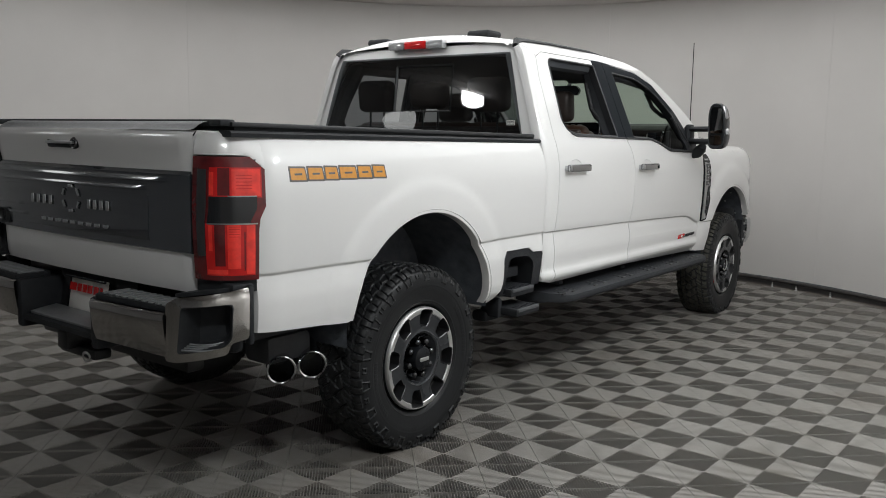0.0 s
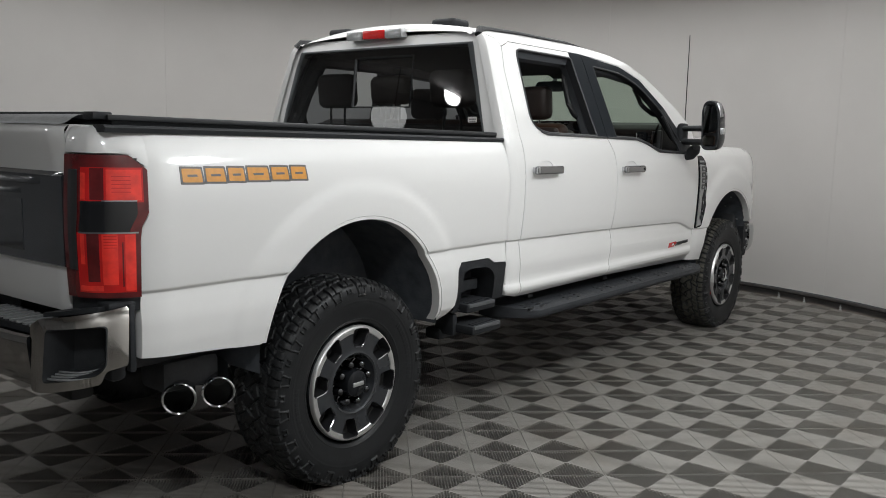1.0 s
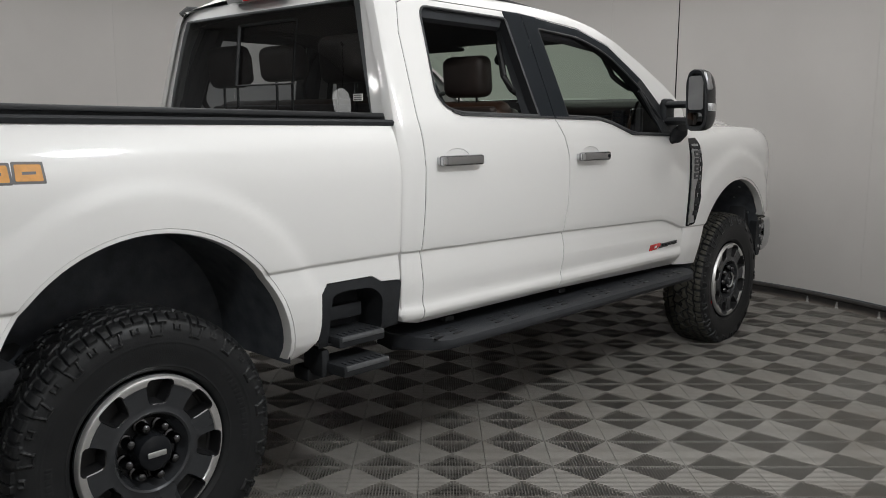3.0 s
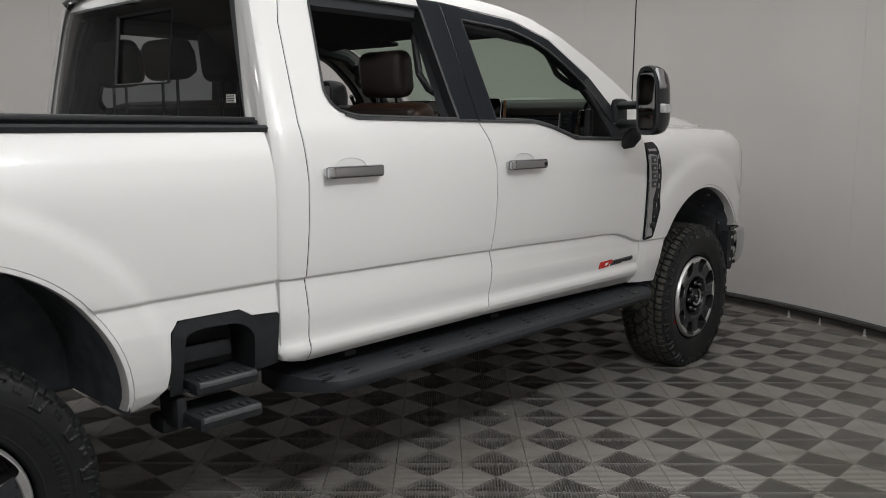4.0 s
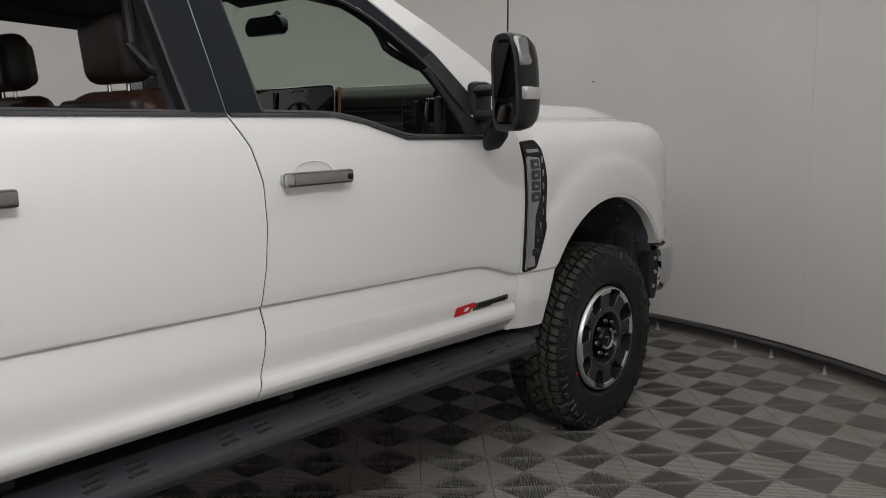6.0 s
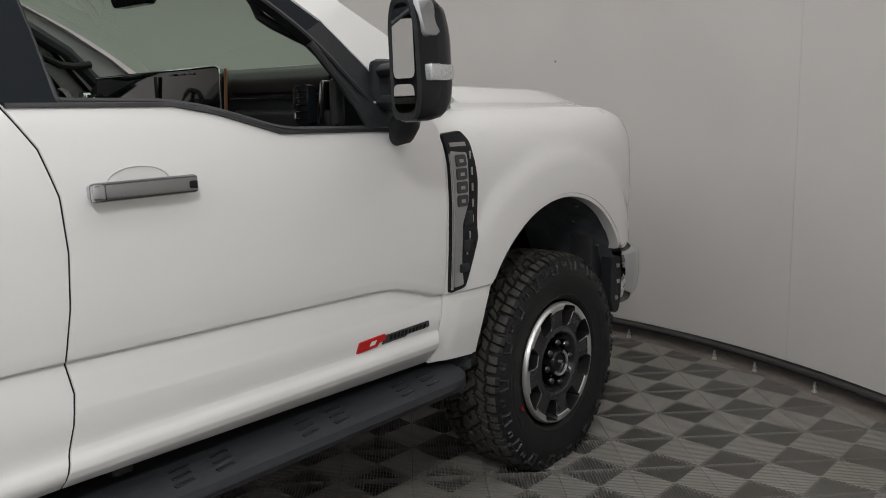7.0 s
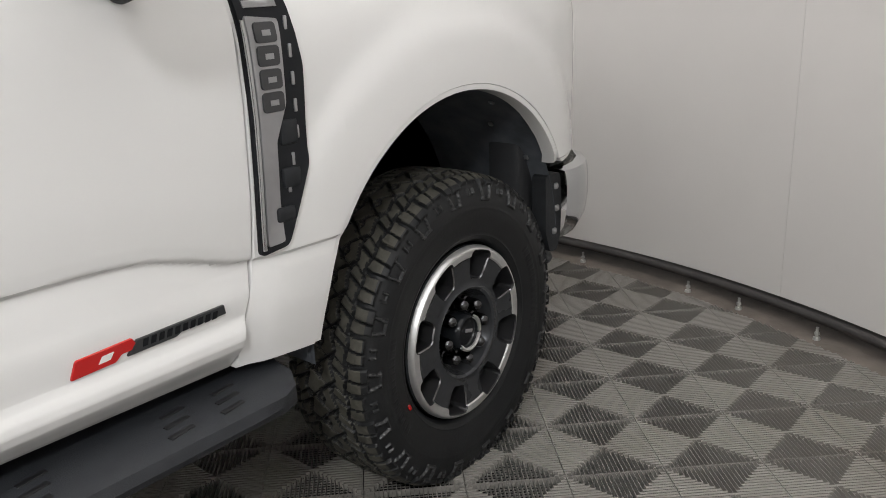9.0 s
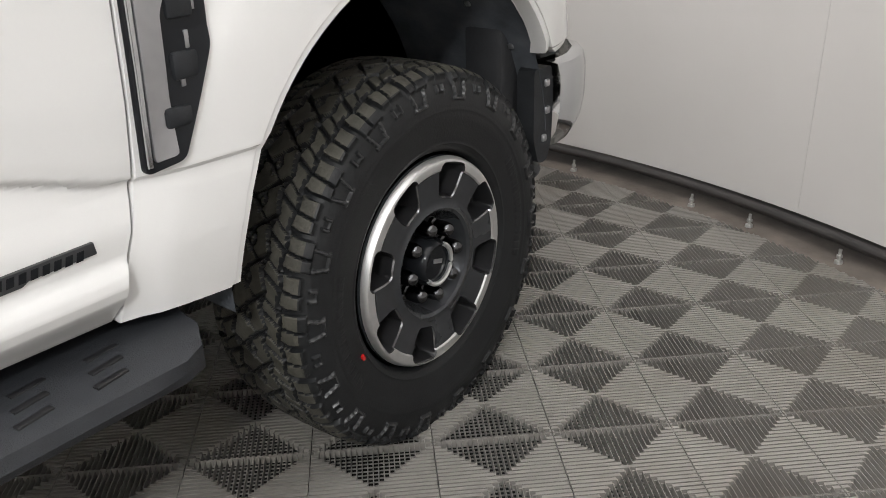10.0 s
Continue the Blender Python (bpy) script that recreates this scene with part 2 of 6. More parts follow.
def lathe(bm, profile, n=64, centre=(0, 0, 0), mat_index=0, closed=False):
    """Profile of (radius, x), turned round the x axis."""
    c = Vector(centre)
    rings = []
    for r, x in profile:
        if r < 1e-5:
            rings.append([bm.verts.new(c + Vector((x, 0, 0)))])
        else:
            rings.append([bm.verts.new(c + Vector((x, r * math.cos(2 * math.pi * k / n), r * math.sin(2 * math.pi * k / n)))) for k in range(n)])
    pairs = list(zip(rings, rings[1:]))
    if closed:
        pairs.append((rings[-1], rings[0]))
    for a, b in pairs:
        for k in range(n):
            j = (k + 1) % n
            if len(a) == 1:
                bm.faces.new((a[0], b[j], b[k])).material_index = mat_index
            elif len(b) == 1:
                bm.faces.new((a[k], a[j], b[0])).material_index = mat_index
            else:
                bm.faces.new((a[k], a[j], b[j], b[k])).material_index = mat_index
    return bm


def prism(bm, outline, place, depth, bevel=0.0, mat_index=0):
    """Extrudes a flat outline of (a, b); place(a, b, d) gives the point at depth d."""
    low = [bm.verts.new(place(a, b, 0.0)) for a, b in outline]
    top = [bm.verts.new(place(a, b, depth)) for a, b in outline]
    n = len(outline)
    fs = [bm.faces.new(low[::-1]), bm.faces.new(top)]
    fs += [bm.faces.new((low[i], low[(i + 1) % n], top[(i + 1) % n], top[i])) for i in range(n)]
    for f in fs:
        f.material_index = mat_index
    if bevel:
        es = list(fs[1].edges)
        out = bmesh.ops.bevel(bm, geom=es, offset=bevel, segments=2, profile=0.5, affect="EDGES")
        for f in out["faces"]:
            f.material_index = mat_index
    return bm


def grid(bm, us, vs, place, mat_index=0):
    """A sheet over two lists of parameters."""
    rows = [[bm.verts.new(place(u, v)) for v in vs] for u in us]
    for a, b in zip(rows, rows[1:]):
        for k in range(len(vs) - 1):
            bm.faces.new((a[k], a[k + 1], b[k + 1], b[k])).material_index = mat_index
    return bm


def span(a, b, n):
    return [a + (b - a) * i / n for i in range(n + 1)]


def rounded(pts, radius=0.02, steps=4):
    """The outline with its corners rounded; a point may carry its own radius."""
    out = []
    n = len(pts)
    for i in range(n):
        p, a, b = Vector(pts[i][:2]), Vector(pts[i - 1][:2]), Vector(pts[(i + 1) % n][:2])
        rad = pts[i][2] if len(pts[i]) > 2 else radius
        da, db = (a - p), (b - p)
        k = min(rad, da.length * 0.45, db.length * 0.45)
        if k < 1e-4:
            out.append(tuple(p))
            continue
        s, e = p + da.normalized() * k, p + db.normalized() * k
        for j in range(steps + 1):
            t = j / steps
            out.append(tuple((1 - t) ** 2 * s + 2 * t * (1 - t) * p + t * t * e))
    return out


def arc(cy, cz, ry, rz, a0, a1, n):
    return [(cy + ry * math.cos(radians(a0 + (a1 - a0) * i / n)), cz + rz * math.sin(radians(a0 + (a1 - a0) * i / n))) for i in range(n + 1)]


def inset(pts, d):
    """Moves a loop of (a, b) inwards by d."""
    n = len(pts)
    area = sum(pts[i][0] * pts[(i + 1) % n][1] - pts[(i + 1) % n][0] * pts[i][1] for i in range(n))
    s = 1 if area > 0 else -1
    out = []
    for i in range(n):
        p, a, b = Vector(pts[i]), Vector(pts[i - 1]), Vector(pts[(i + 1) % n])
        e1, e2 = (p - a), (b - p)
        if e1.length < 1e-6 or e2.length < 1e-6:
            out.append(tuple(p))
            continue
        e1.normalize(), e2.normalize()
        nn = Vector((-e1.y, e1.x)) * s + Vector((-e2.y, e2.x)) * s
        if nn.length < 1e-6:
            out.append(tuple(p))
            continue
        nn.normalize()
        c = max(0.5, nn.dot(Vector((-e1.y, e1.x)) * s))
        out.append(tuple(p + nn * d / c))
    return out


def panel(name, outline, surface, material, parent, side=1, holes=(), step=0.03, gap=0.0034, depth=0.03, label="", lip=0.003, fine=(), edge=None):
    """A sheet of bodywork over an outline of (y, z) with holes, curved by surface(y, z) -> x, with rounded edges turned inwards."""
    bm = bmesh.new()
    loops = [inset(outline, gap)] + [inset(h, -gap * 0.0) for h in holes]
    edges = []
    for loop in loops:
        vs = [bm.verts.new((0, y, z)) for y, z in loop]
        edges += [bm.edges.new((vs[i], vs[(i + 1) % len(vs)])) for i in range(len(vs))]
    bmesh.ops.triangle_fill(bm, use_beauty=True, use_dissolve=False, edges=edges, normal=(1, 0, 0))
    ys, zs = [p[0] for p in outline], [p[1] for p in outline]
    for k in range(math.floor(min(ys) / step) + 1, math.ceil(max(ys) / step)):
        bmesh.ops.bisect_plane(bm, geom=bm.verts[:] + bm.edges[:] + bm.faces[:], plane_co=(0, k * step, 0), plane_no=(0, 1, 0), dist=1e-5)
    for k in range(math.floor(min(zs) / step) + 1, math.ceil(max(zs) / step)):
        bmesh.ops.bisect_plane(bm, geom=bm.verts[:] + bm.edges[:] + bm.faces[:], plane_co=(0, 0, k * step), plane_no=(0, 0, 1), dist=1e-5)
    for z in fine:
        if min(zs) < z < max(zs):
            bmesh.ops.bisect_plane(bm, geom=bm.verts[:] + bm.edges[:] + bm.faces[:], plane_co=(0, 0, z), plane_no=(0, 0, 1), dist=1e-5)
    bmesh.ops.remove_doubles(bm, verts=bm.verts[:], dist=2e-5)
    border = [e for e in bm.edges if len(e.link_faces) == 1]
    push = {}
    for e in border:
        a, b = e.verts
        d = b.co - a.co
        nrm = Vector((0, d.z, -d.y))
        if nrm.length < 1e-9:
            continue
        nrm.normalize()
        mid = (a.co + b.co) / 2
        if (e.link_faces[0].calc_center_median() - mid).dot(nrm) > 0:
            nrm = -nrm
        for v in (a, b):
            push[v] = push.get(v, Vector()) + nrm
    flat = {v: (v.co.y, v.co.z) for v in bm.verts}
    for v, (y, z) in flat.items():
        v.co.x = side * surface(y, z)
    ring1, ring2 = {}, {}
    for v, p in push.items():
        p = p.normalized() * lip * 0.6
        ring1[v] = bm.verts.new((v.co.x - side * lip, v.co.y + p.y, v.co.z + p.z))
        ring2[v] = bm.verts.new((v.co.x - side * depth, v.co.y + p.y, v.co.z + p.z))
    for e in border:
        a, b = e.verts
        if a in ring1 and b in ring1:
            bm.faces.new((a, b, ring1[b], ring1[a]))
            bm.faces.new((ring1[a], ring1[b], ring2[b], ring2[a])).material_index = 1
    return part(name, bm, [material, edge or material], parent, label)


def smooth_table(points):
    xs = np.linspace(points[0][0], points[-1][0], 1200)
    v = np.interp(xs, [p[0] for p in points], [p[1] for p in points])
    return xs, v


def table(points, soften=3):
    xs, v = smooth_table(points)
    k = np.ones(2 * soften + 1) / (2 * soften + 1)
    v = np.convolve(np.pad(v, soften, mode="edge"), k, mode="valid")
    return lambda q: float(np.interp(q, xs, v))


# ---- the booth ----
def booth_edge(inward=0.0, n=64):
    """The outline of the booth's floor, a long room with two round ends, anticlockwise from the right."""
    r = BOOTH_R - inward
    front = [(BOOTH_X + r * math.cos(a), BOOTH_Y + r * math.sin(a)) for a in np.linspace(0, math.pi, n)]
    back = [(BOOTH_X + r * math.cos(a), BOOTH_BACK + r * math.sin(a)) for a in np.linspace(math.pi, 2 * math.pi, n)]
    return front + back


def within(x, y, inward):
    r = BOOTH_R - inward
    cy = BOOTH_Y if y > BOOTH_Y else BOOTH_BACK if y < BOOTH_BACK else y
    return (x - BOOTH_X) ** 2 + (y - cy) ** 2 < r * r


bm = bmesh.new()
loop = booth_edge(-0.3)
prism(bm, loop, lambda a, b, d: (a, b, -0.30 + d), 0.28)
floor_ob = part("floor", bm, CONCRETE, smooth=False)
tagged(floor_ob, "worn brown-grey concrete slab under ribbed grey tiles", "floor", kind="structure")

# added sheet over the concrete: paints the rib gaps as dark as deep shade
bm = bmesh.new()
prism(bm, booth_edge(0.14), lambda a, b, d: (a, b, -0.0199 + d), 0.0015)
part("gap_shade_sheet", bm, GAP_SHADE, floor_ob, "thin near-black sheet added below the tiles as shade in their gaps", smooth=False)

bm = bmesh.new()
prism(bm, loop, lambda a, b, d: (a, b, CEILING + d), 0.12)
tagged(part("ceiling", bm, CEIL, smooth=False), "plain pale ceiling over the photo booth", "ceiling", kind="structure")

# added glowing sheet, kept out of view, for soft fill from overhead
bm = bmesh.new()
sheet = [(x, y) for x, y in booth_edge(0.65) if y > BOOTH_Y - 0.01] + [(BOOTH_X - BOOTH_R + 0.65, -0.5), (BOOTH_X + BOOTH_R - 0.65, -0.5)]
prism(bm, sheet, lambda a, b, d: (a, b, CEILING - 0.012 + d), 0.008)
tagged(part("ceiling_fill_sheet", bm, GLOW_SHEET, smooth=False), "glowing white fill sheet added under the ceiling, out of view", "ceiling", kind="structure")

# the wall, in curved sheets that butt with fine joints
wall_root = tagged(new("wall_booth"), "curved off-white booth wall of smooth upright sheets", "wall", kind="structure")
SHEET = 2.44


def wall_run(s):
    """The point and outward normal at s metres along the wall; s = 0 at the middle of the front end, growing to the right."""
    half = BOOTH_R * math.pi / 2
    straight = BOOTH_Y - BOOTH_BACK
    sg, q = (1, s) if s >= 0 else (-1, -s)
    if q <= half:
        a = q / BOOTH_R
        p, nn = (math.sin(a) * BOOTH_R, BOOTH_Y + math.cos(a) * BOOTH_R), (math.sin(a), math.cos(a))
    elif q <= half + straight:
        p, nn = (BOOTH_R, BOOTH_Y - (q - half)), (1, 0)
    else:
        a = (q - half - straight) / BOOTH_R
        p, nn = (math.cos(a) * BOOTH_R, BOOTH_BACK - math.sin(a) * BOOTH_R), (math.cos(a), -math.sin(a))
    return Vector((BOOTH_X + sg * p[0], p[1], 0)), Vector((sg * nn[0], nn[1], 0))


RUN = BOOTH_R * math.pi + (BOOTH_Y - BOOTH_BACK)
SEAM = 1.485
cuts = [-RUN] + [SEAM + SHEET * k for k in range(-8, 9) if -RUN + 0.2 < SEAM + SHEET * k < RUN - 0.2] + [RUN]
for a, b in zip(cuts, cuts[1:]):
    bm = bmesh.new()
    lift = 0.0003 * (len(wall_root.children) % 3 - 1)
    inner, outer = [], []
    for i in range(25):
        s = a + 0.0005 + (b - a - 0.0010) * i / 24
        p, nn = wall_run(s)
        inner.append(p + nn * lift)
        outer.append(p + nn * 0.06)
    ring = [(v.x, v.y) for v in inner] + [(v.x, v.y) for v in outer[::-1]]
    prism(bm, ring, lambda x, y, d: (x, y, 0.072 + d), CEILING - 0.075)
    # panels at the unseen rear are greyed to dim reflections and bounce there
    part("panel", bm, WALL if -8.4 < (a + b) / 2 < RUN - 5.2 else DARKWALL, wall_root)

# dark tube along the foot of the wall
bm = bmesh.new()
us = span(-RUN, RUN, 150)


def tube_place(s, a):
    p, nn = wall_run(s)
    q = p - nn * (0.016 + 0.019 * math.cos(a))
    return (q.x, q.y, 0.050 + 0.019 * math.sin(a) + 0.002 * math.sin(s * 3.1))


grid(bm, us, [2 * math.pi * k / 12 for k in range(13)], tube_place)
tagged(part("baseboard", bm, HOSE), "black rubber tube trim along the wall foot", "trim", kind="structure")

# a small dark mark on the wall
bm = bmesh.new()
p, nn = wall_run(-0.138)
prism(bm, [(0.006 * math.cos(a), 0.006 * math.sin(a)) for a in span(0, 2 * math.pi, 9)[:-1]], lambda a, b, d: (p.x + a, p.y - 0.001 - d, 1.665 + b), 0.003)
part("screw_hole", bm, RIMBLACK, wall_root)

# levelling feet under the wall
FEET = [0.45, 1.06, 1.33, 1.71, 2.35, 2.62, 3.1, 3.5, -0.4, -0.9, -1.5, -2.2]
foot = None
for s in FEET:
    p, nn = wall_run(s)
    ang = math.degrees(math.atan2(nn.y, nn.x))
    if foot is None:
        bm = bmesh.new()
        tube(bm, [(0, 0, -0.02), (0, 0, -0.010), (0, 0, -0.009), (0, 0, 0.030)], [0.015, 0.013, 0.006, 0.006], 10)
        tube(bm, [(0, 0, 0.000), (0, 0, 0.010)], 0.010, 6)
        foot = thing("levelling_foot", "zinc levelling foot with threaded stem under the wall", "foot", group="feet along the wall")
        part("stem", bm, STEEL, foot)
        foot.matrix_basis = pose(p.x - nn.x * 0.052, p.y - nn.y * 0.052, 0, 0, 0, ang)
    else:
        copy_thing(foot, pose(p.x - nn.x * 0.052, p.y - nn.y * 0.052, 0, 0, 0, ang))

# ceiling lamps
lamp = None
for spot, aim, share in LAMP_SPOTS:
    if lamp is None:
        lamp = thing("ceiling_lamp", "round white ceiling lamp, switched on", "lamp", group="ceiling lamps")
        bm = bmesh.new()
        tube(bm, [(0, 0, 0.0), (0, 0, -0.07)], 0.25, 40)
        part("housing", bm, LAMP_WHITE, lamp)
        bm = bmesh.new()
        tube(bm, [(0, 0, -0.0705), (0, 0, -0.078)], [0.225, 0.215], 40)
        part("diffuser", bm, LAMP_FACE, lamp, "glowing white diffuser")
        lamp.matrix_basis = look(spot, aim)
    else:
        copy_thing(lamp, look(spot, aim))

# a softly lit globe that the rear window mirrors
globe = thing("globe_lamp", "softly glowing white globe lamp hung from the ceiling", "lamp", (-3.1, -2.36, 2.12))
bm = bmesh.new()
bmesh.ops.create_uvsphere(bm, u_segments=32, v_segments=20, radius=0.2)
part("shade", bm, GLOBE, globe, "white globe shade")
bm = bmesh.new()
tube(bm, [(0, 0, 0.19), (0, 0, 0.22), (0, 0, 0.23), (0, 0, CEILING - 2.12 - 0.03), (0, 0, CEILING - 2.12 - 0.002)], [0.05, 0.05, 0.008, 0.008, 0.05], 12)
part("stem", bm, BLACK, globe, "thin black hanging stem")


# ---- the pickup truck: y forward from the rear axle, x to its right ----
truck = thing("pickup_truck", "pearl white crew-cab pickup truck with its side windows down", "pickup truck")
HUB_Z, WHEELBASE = 0.42, 4.08
RAKE = pose(0, 0, -0.0120)
truck.matrix_basis = RAKE

door_x = table([(0.55, 0.86), (0.60, 0.90), (0.63, 0.925), (0.650, 0.944), (0.665, 0.957), (0.683, 0.9635), (0.70, 0.961), (0.716, 0.9535), (0.735, 0.950), (0.80, 0.953), (0.83, 0.9525),
                (0.90, 0.9455), (0.936, 0.9400), (0.9385, 0.9405), (0.944, 0.9520), (0.97, 0.956), (1.05, 0.962), (1.15, 0.966), (1.26, 0.967),
                (1.33, 0.963), (1.38, 0.956), (1.42, 0.948), (1.45, 0.938), (1.48, 0.926), (1.60, 0.884), (1.75, 0.829), (1.90, 0.773),
                (1.95, 0.751), (1.99, 0.715), (2.02, 0.665), (2.05, 0.58)], 1)
bed_x = table([(0.55, 0.86), (0.62, 0.91), (0.66, 0.935), (0.70, 0.945), (0.76, 0.953), (0.84, 0.955), (0.90, 0.948), (0.936, 0.9425), (0.9385, 0.943),
               (0.944, 0.9535), (0.98, 0.957), (1.1, 0.963), (1.20, 0.965), (1.23, 0.9647), (1.26, 0.9632), (1.29, 0.9598), (1.32, 0.9538), (1.35, 0.9454),
               (1.38, 0.9346), (1.41, 0.921), (1.44, 0.904), (1.46, 0.890)], 6)
fender_x = table([(0.50, 0.90), (0.60, 0.925), (0.66, 0.938), (0.72, 0.948), (0.80, 0.949), (0.828, 0.946), (0.831, 0.9465), (0.837, 0.956), (1.0, 0.964),
                  (1.15, 0.967), (1.25, 0.964), (1.31, 0.952), (1.36, 0.930), (1.39, 0.903), (1.412, 0.868), (1.425, 0.83), (1.45, 0.74)], 1)

CREASE = [0.905 + 0.0041 * k for k in range(14)] + [0.645 + 0.0071 * k for k in range(13)]
CREASE_FRONT = [0.805 + 0.0041 * k for k in range(38)] + [0.645 + 0.0071 * k for k in range(13)]
REAR_ARCH, FRONT_ARCH = (0.02, 0.625, 0.515, 0.505), (4.040, 0.575, 0.512, 0.524)


def flare(y, z, a, reach=0.16, out=0.020):
    d = math.hypot((y - a[0]) / a[2], (z - a[1]) / a[3]) * a[2] - a[2]
    if z < a[1]:
        d = abs(y - a[0]) - a[2]
    k = min(1.0, max(0.0, 1 - d / reach))
    step = min(1.0, max(0.0, (reach + 0.02 - d) / 0.065))
    return out * (0.35 * k * k * (3 - 2 * k) + 0.65 * step * step * (3 - 2 * step))


def bed_surface(y, z):
    x = bed_x(z) + flare(y, z, REAR_ARCH, 0.145, 0.016)
    if y < -0.86:
        x -= ((-0.86 - y) / 0.14) ** 2 * 0.035
    if y > 1.02:
        x -= ((y - 1.02) / 0.03) ** 2 * 0.004
    return x


def crease_shift(y, z):
    """The body crease falls towards the front; the profile below and above follows it."""
    drop = 0.94 - float(np.interp(y, [1.2, 2.15, 3.05, 3.15, 3.25, 3.33, 3.40], [0.936, 0.922, 0.900, 0.892, 0.865, 0.838, 0.830]))
    return z + drop * float(np.interp(z, [0.715, 0.82, 0.965, 1.25], [0, 1, 1, 0]))


def cab_surface(y, z):
    x = door_x(crease_shift(y, z))
    if y < 1.13:
        x -= ((1.13 - y) / 0.075) ** 2 * 0.030
    if y > 2.5 and z > 1.46:
        x -= (y - 2.5) * 0.02
    return x


def fender_surface(y, z):
    x = fender_x(z) + flare(y, z, FRONT_ARCH, 0.17, 0.026)
    if y > 4.42:
        x -= ((y - 4.42) / 0.25) ** 2 * 0.052
    return x


REAR_SEAM = [(1.175, 0.636), (1.178, 0.80), (1.170, 0.94), (1.178, 1.10), (1.180, 1.27), (1.172, 1.38), (1.165, 1.46), (1.172, 1.62), (1.182, 1.80)]
MID_SEAM = [(2.112, 0.641), (2.150, 0.78), (2.160, 0.85), (2.148, 0.93), (2.165, 1.04), (2.172, 1.16), (2.165, 1.28), (2.135, 1.38), (2.080, 1.468)]
FRONT_SEAM = [(3.325, 0.610), (3.338, 0.69), (3.362, 0.76), (3.378, 0.83), (3.385, 0.95), (3.390, 1.15), (3.385, 1.28), (3.365, 1.37), (3.335, 1.415)]
WIN_REAR = rounded([(1.300, 1.56, 0.05), (1.345, 1.505, 0.04), (1.43, 1.484, 0.04), (1.970, 1.474, 0.012), (1.905, 1.925, 0.02), (1.335, 1.928, 0.05)], 0.03)
WIN_FRONT = rounded([(2.195, 1.474, 0.012), (2.46, 1.468, 0.06), (2.575, 1.446, 0.05), (2.76, 1.390, 0.06), (3.175, 1.378, 0.02), (2.935, 1.655, 0.1),
                     (2.70, 1.812, 0.1), (2.47, 1.878, 0.08), (2.135, 1.896, 0.015)], 0.03)
DOOR_TOP_REAR = [(2.03, 1.957), (1.30, 1.958), (1.215, 1.925)]
DOOR_TOP_FRONT = [(3.335, 1.415), (3.23, 1.46), (3.00, 1.690), (2.745, 1.852), (2.49, 1.922), (2.03, 1.957)]
ROOF_EDGE = [(1.10, 1.985), (1.18, 2.003), (1.4, 2.018), (1.7, 2.024), (1.95, 2.020), (2.2, 2.008), (2.45, 1.982), (2.66, 1.938), (2.85, 1.872),
             (3.05, 1.776), (3.25, 1.665), (3.36, 1.590), (3.41, 1.520)]


def cup_edge(y, z):
    return [(y + 0.076 * math.cos(a), z + 0.012 + 0.036 * math.sin(a)) for a in span(0, 2 * math.pi, 28)[:-1]]


def handle(parent, side, y, z, key):
    bm = bmesh.new()
    o = side * (door_x(z) + 0.026)
    box(bm, (o, y, z), (0.022, 0.255, 0.042), 0.008)
    h = part("handle", bm, DARKCHROME, parent, "dark chrome pull handle")
    bm = bmesh.new()
    box(bm, (o + side * 0.010, y + 0.012, z), (0.006, 0.222, 0.032), 0.002)
    part("inlay", bm, HANDLEGREY, h, "brushed grey handle inlay")
    bm = bmesh.new()
    box(bm, (o + side * 0.006, y - 0.114, z), (0.018, 0.028, 0.036), 0.006)
    part("end_piece", bm, CHROME, h, "bright chrome handle end")
    for dy in (-0.105, 0.105):
        bm = bmesh.new()
        box(bm, (side * (door_x(z) + 0.008), y + dy, z), (0.030, 0.035, 0.030), 0.005)
        part("mount", bm, CHROME, h)
    # the finger bowl pressed into the door behind the grip
    bm = bmesh.new()
    rim = cup_edge(y, z)
    cy, cz = y, z + 0.012
    bowl = [[bm.verts.new((side * (cab_surface(cy + (a - cy) * k, cz + (b - cz) * k) - 0.0015 - 0.0035 * math.sqrt(max(0.0, 1 - k * k))), cy + (a - cy) * k, cz + (b - cz) * k)) for a, b in rim]
            for k in (0.975, 0.93, 0.85, 0.72, 0.55, 0.35, 0.15)]
    for ra, rb_ in zip(bowl, bowl[1:]):
        for q in range(len(rim)):
            bm.faces.new((ra[q], ra[(q + 1) % len(rim)], rb_[(q + 1) % len(rim)], rb_[q]))
    bm.faces.new(bowl[-1])
    part("cup", bm, PAINT, h)
    if key:
        bm = bmesh.new()
        box(bm, (o + side * 0.0125, y + 0.112, z - 0.001), (0.006, 0.020, 0.018), 0.003)
        part("keyhole", bm, GLOSS, h)


def window_seal(parent, outline, side, wide=0.010):
    """Dark rubber ring round a window opening."""
    bm = bmesh.new()
    rings = [(inset(outline, -0.002), 0.004), (inset(outline, wide * 0.4), 0.006), (inset(outline, wide), 0.001), (inset(outline, wide), -0.045)]
    loops = [[bm.verts.new((side * (door_x(z) + o), y, z)) for y, z in loop] for loop, o in rings]
    n = len(outline)
    for a, b in zip(loops, loops[1:]):
        for k in range(n):
            bm.faces.new((a[k], a[(k + 1) % n], b[(k + 1) % n], b[k]))
    return part("window_seal", bm, SEAL, parent, "black rubber window seal")


def plate(parent, name, outline, side, material, lift=0.003, thick=0.006, surface=None, label="", bevel=0.0):
    """A thin trim piece that follows the body side."""
    surface = surface or cab_surface
    return panel(name, outline, lambda y, z: surface(y, z) + lift, material, parent, side, gap=0.0, depth=thick, lip=min(0.002, thick * 0.4), step=0.045, label=label)


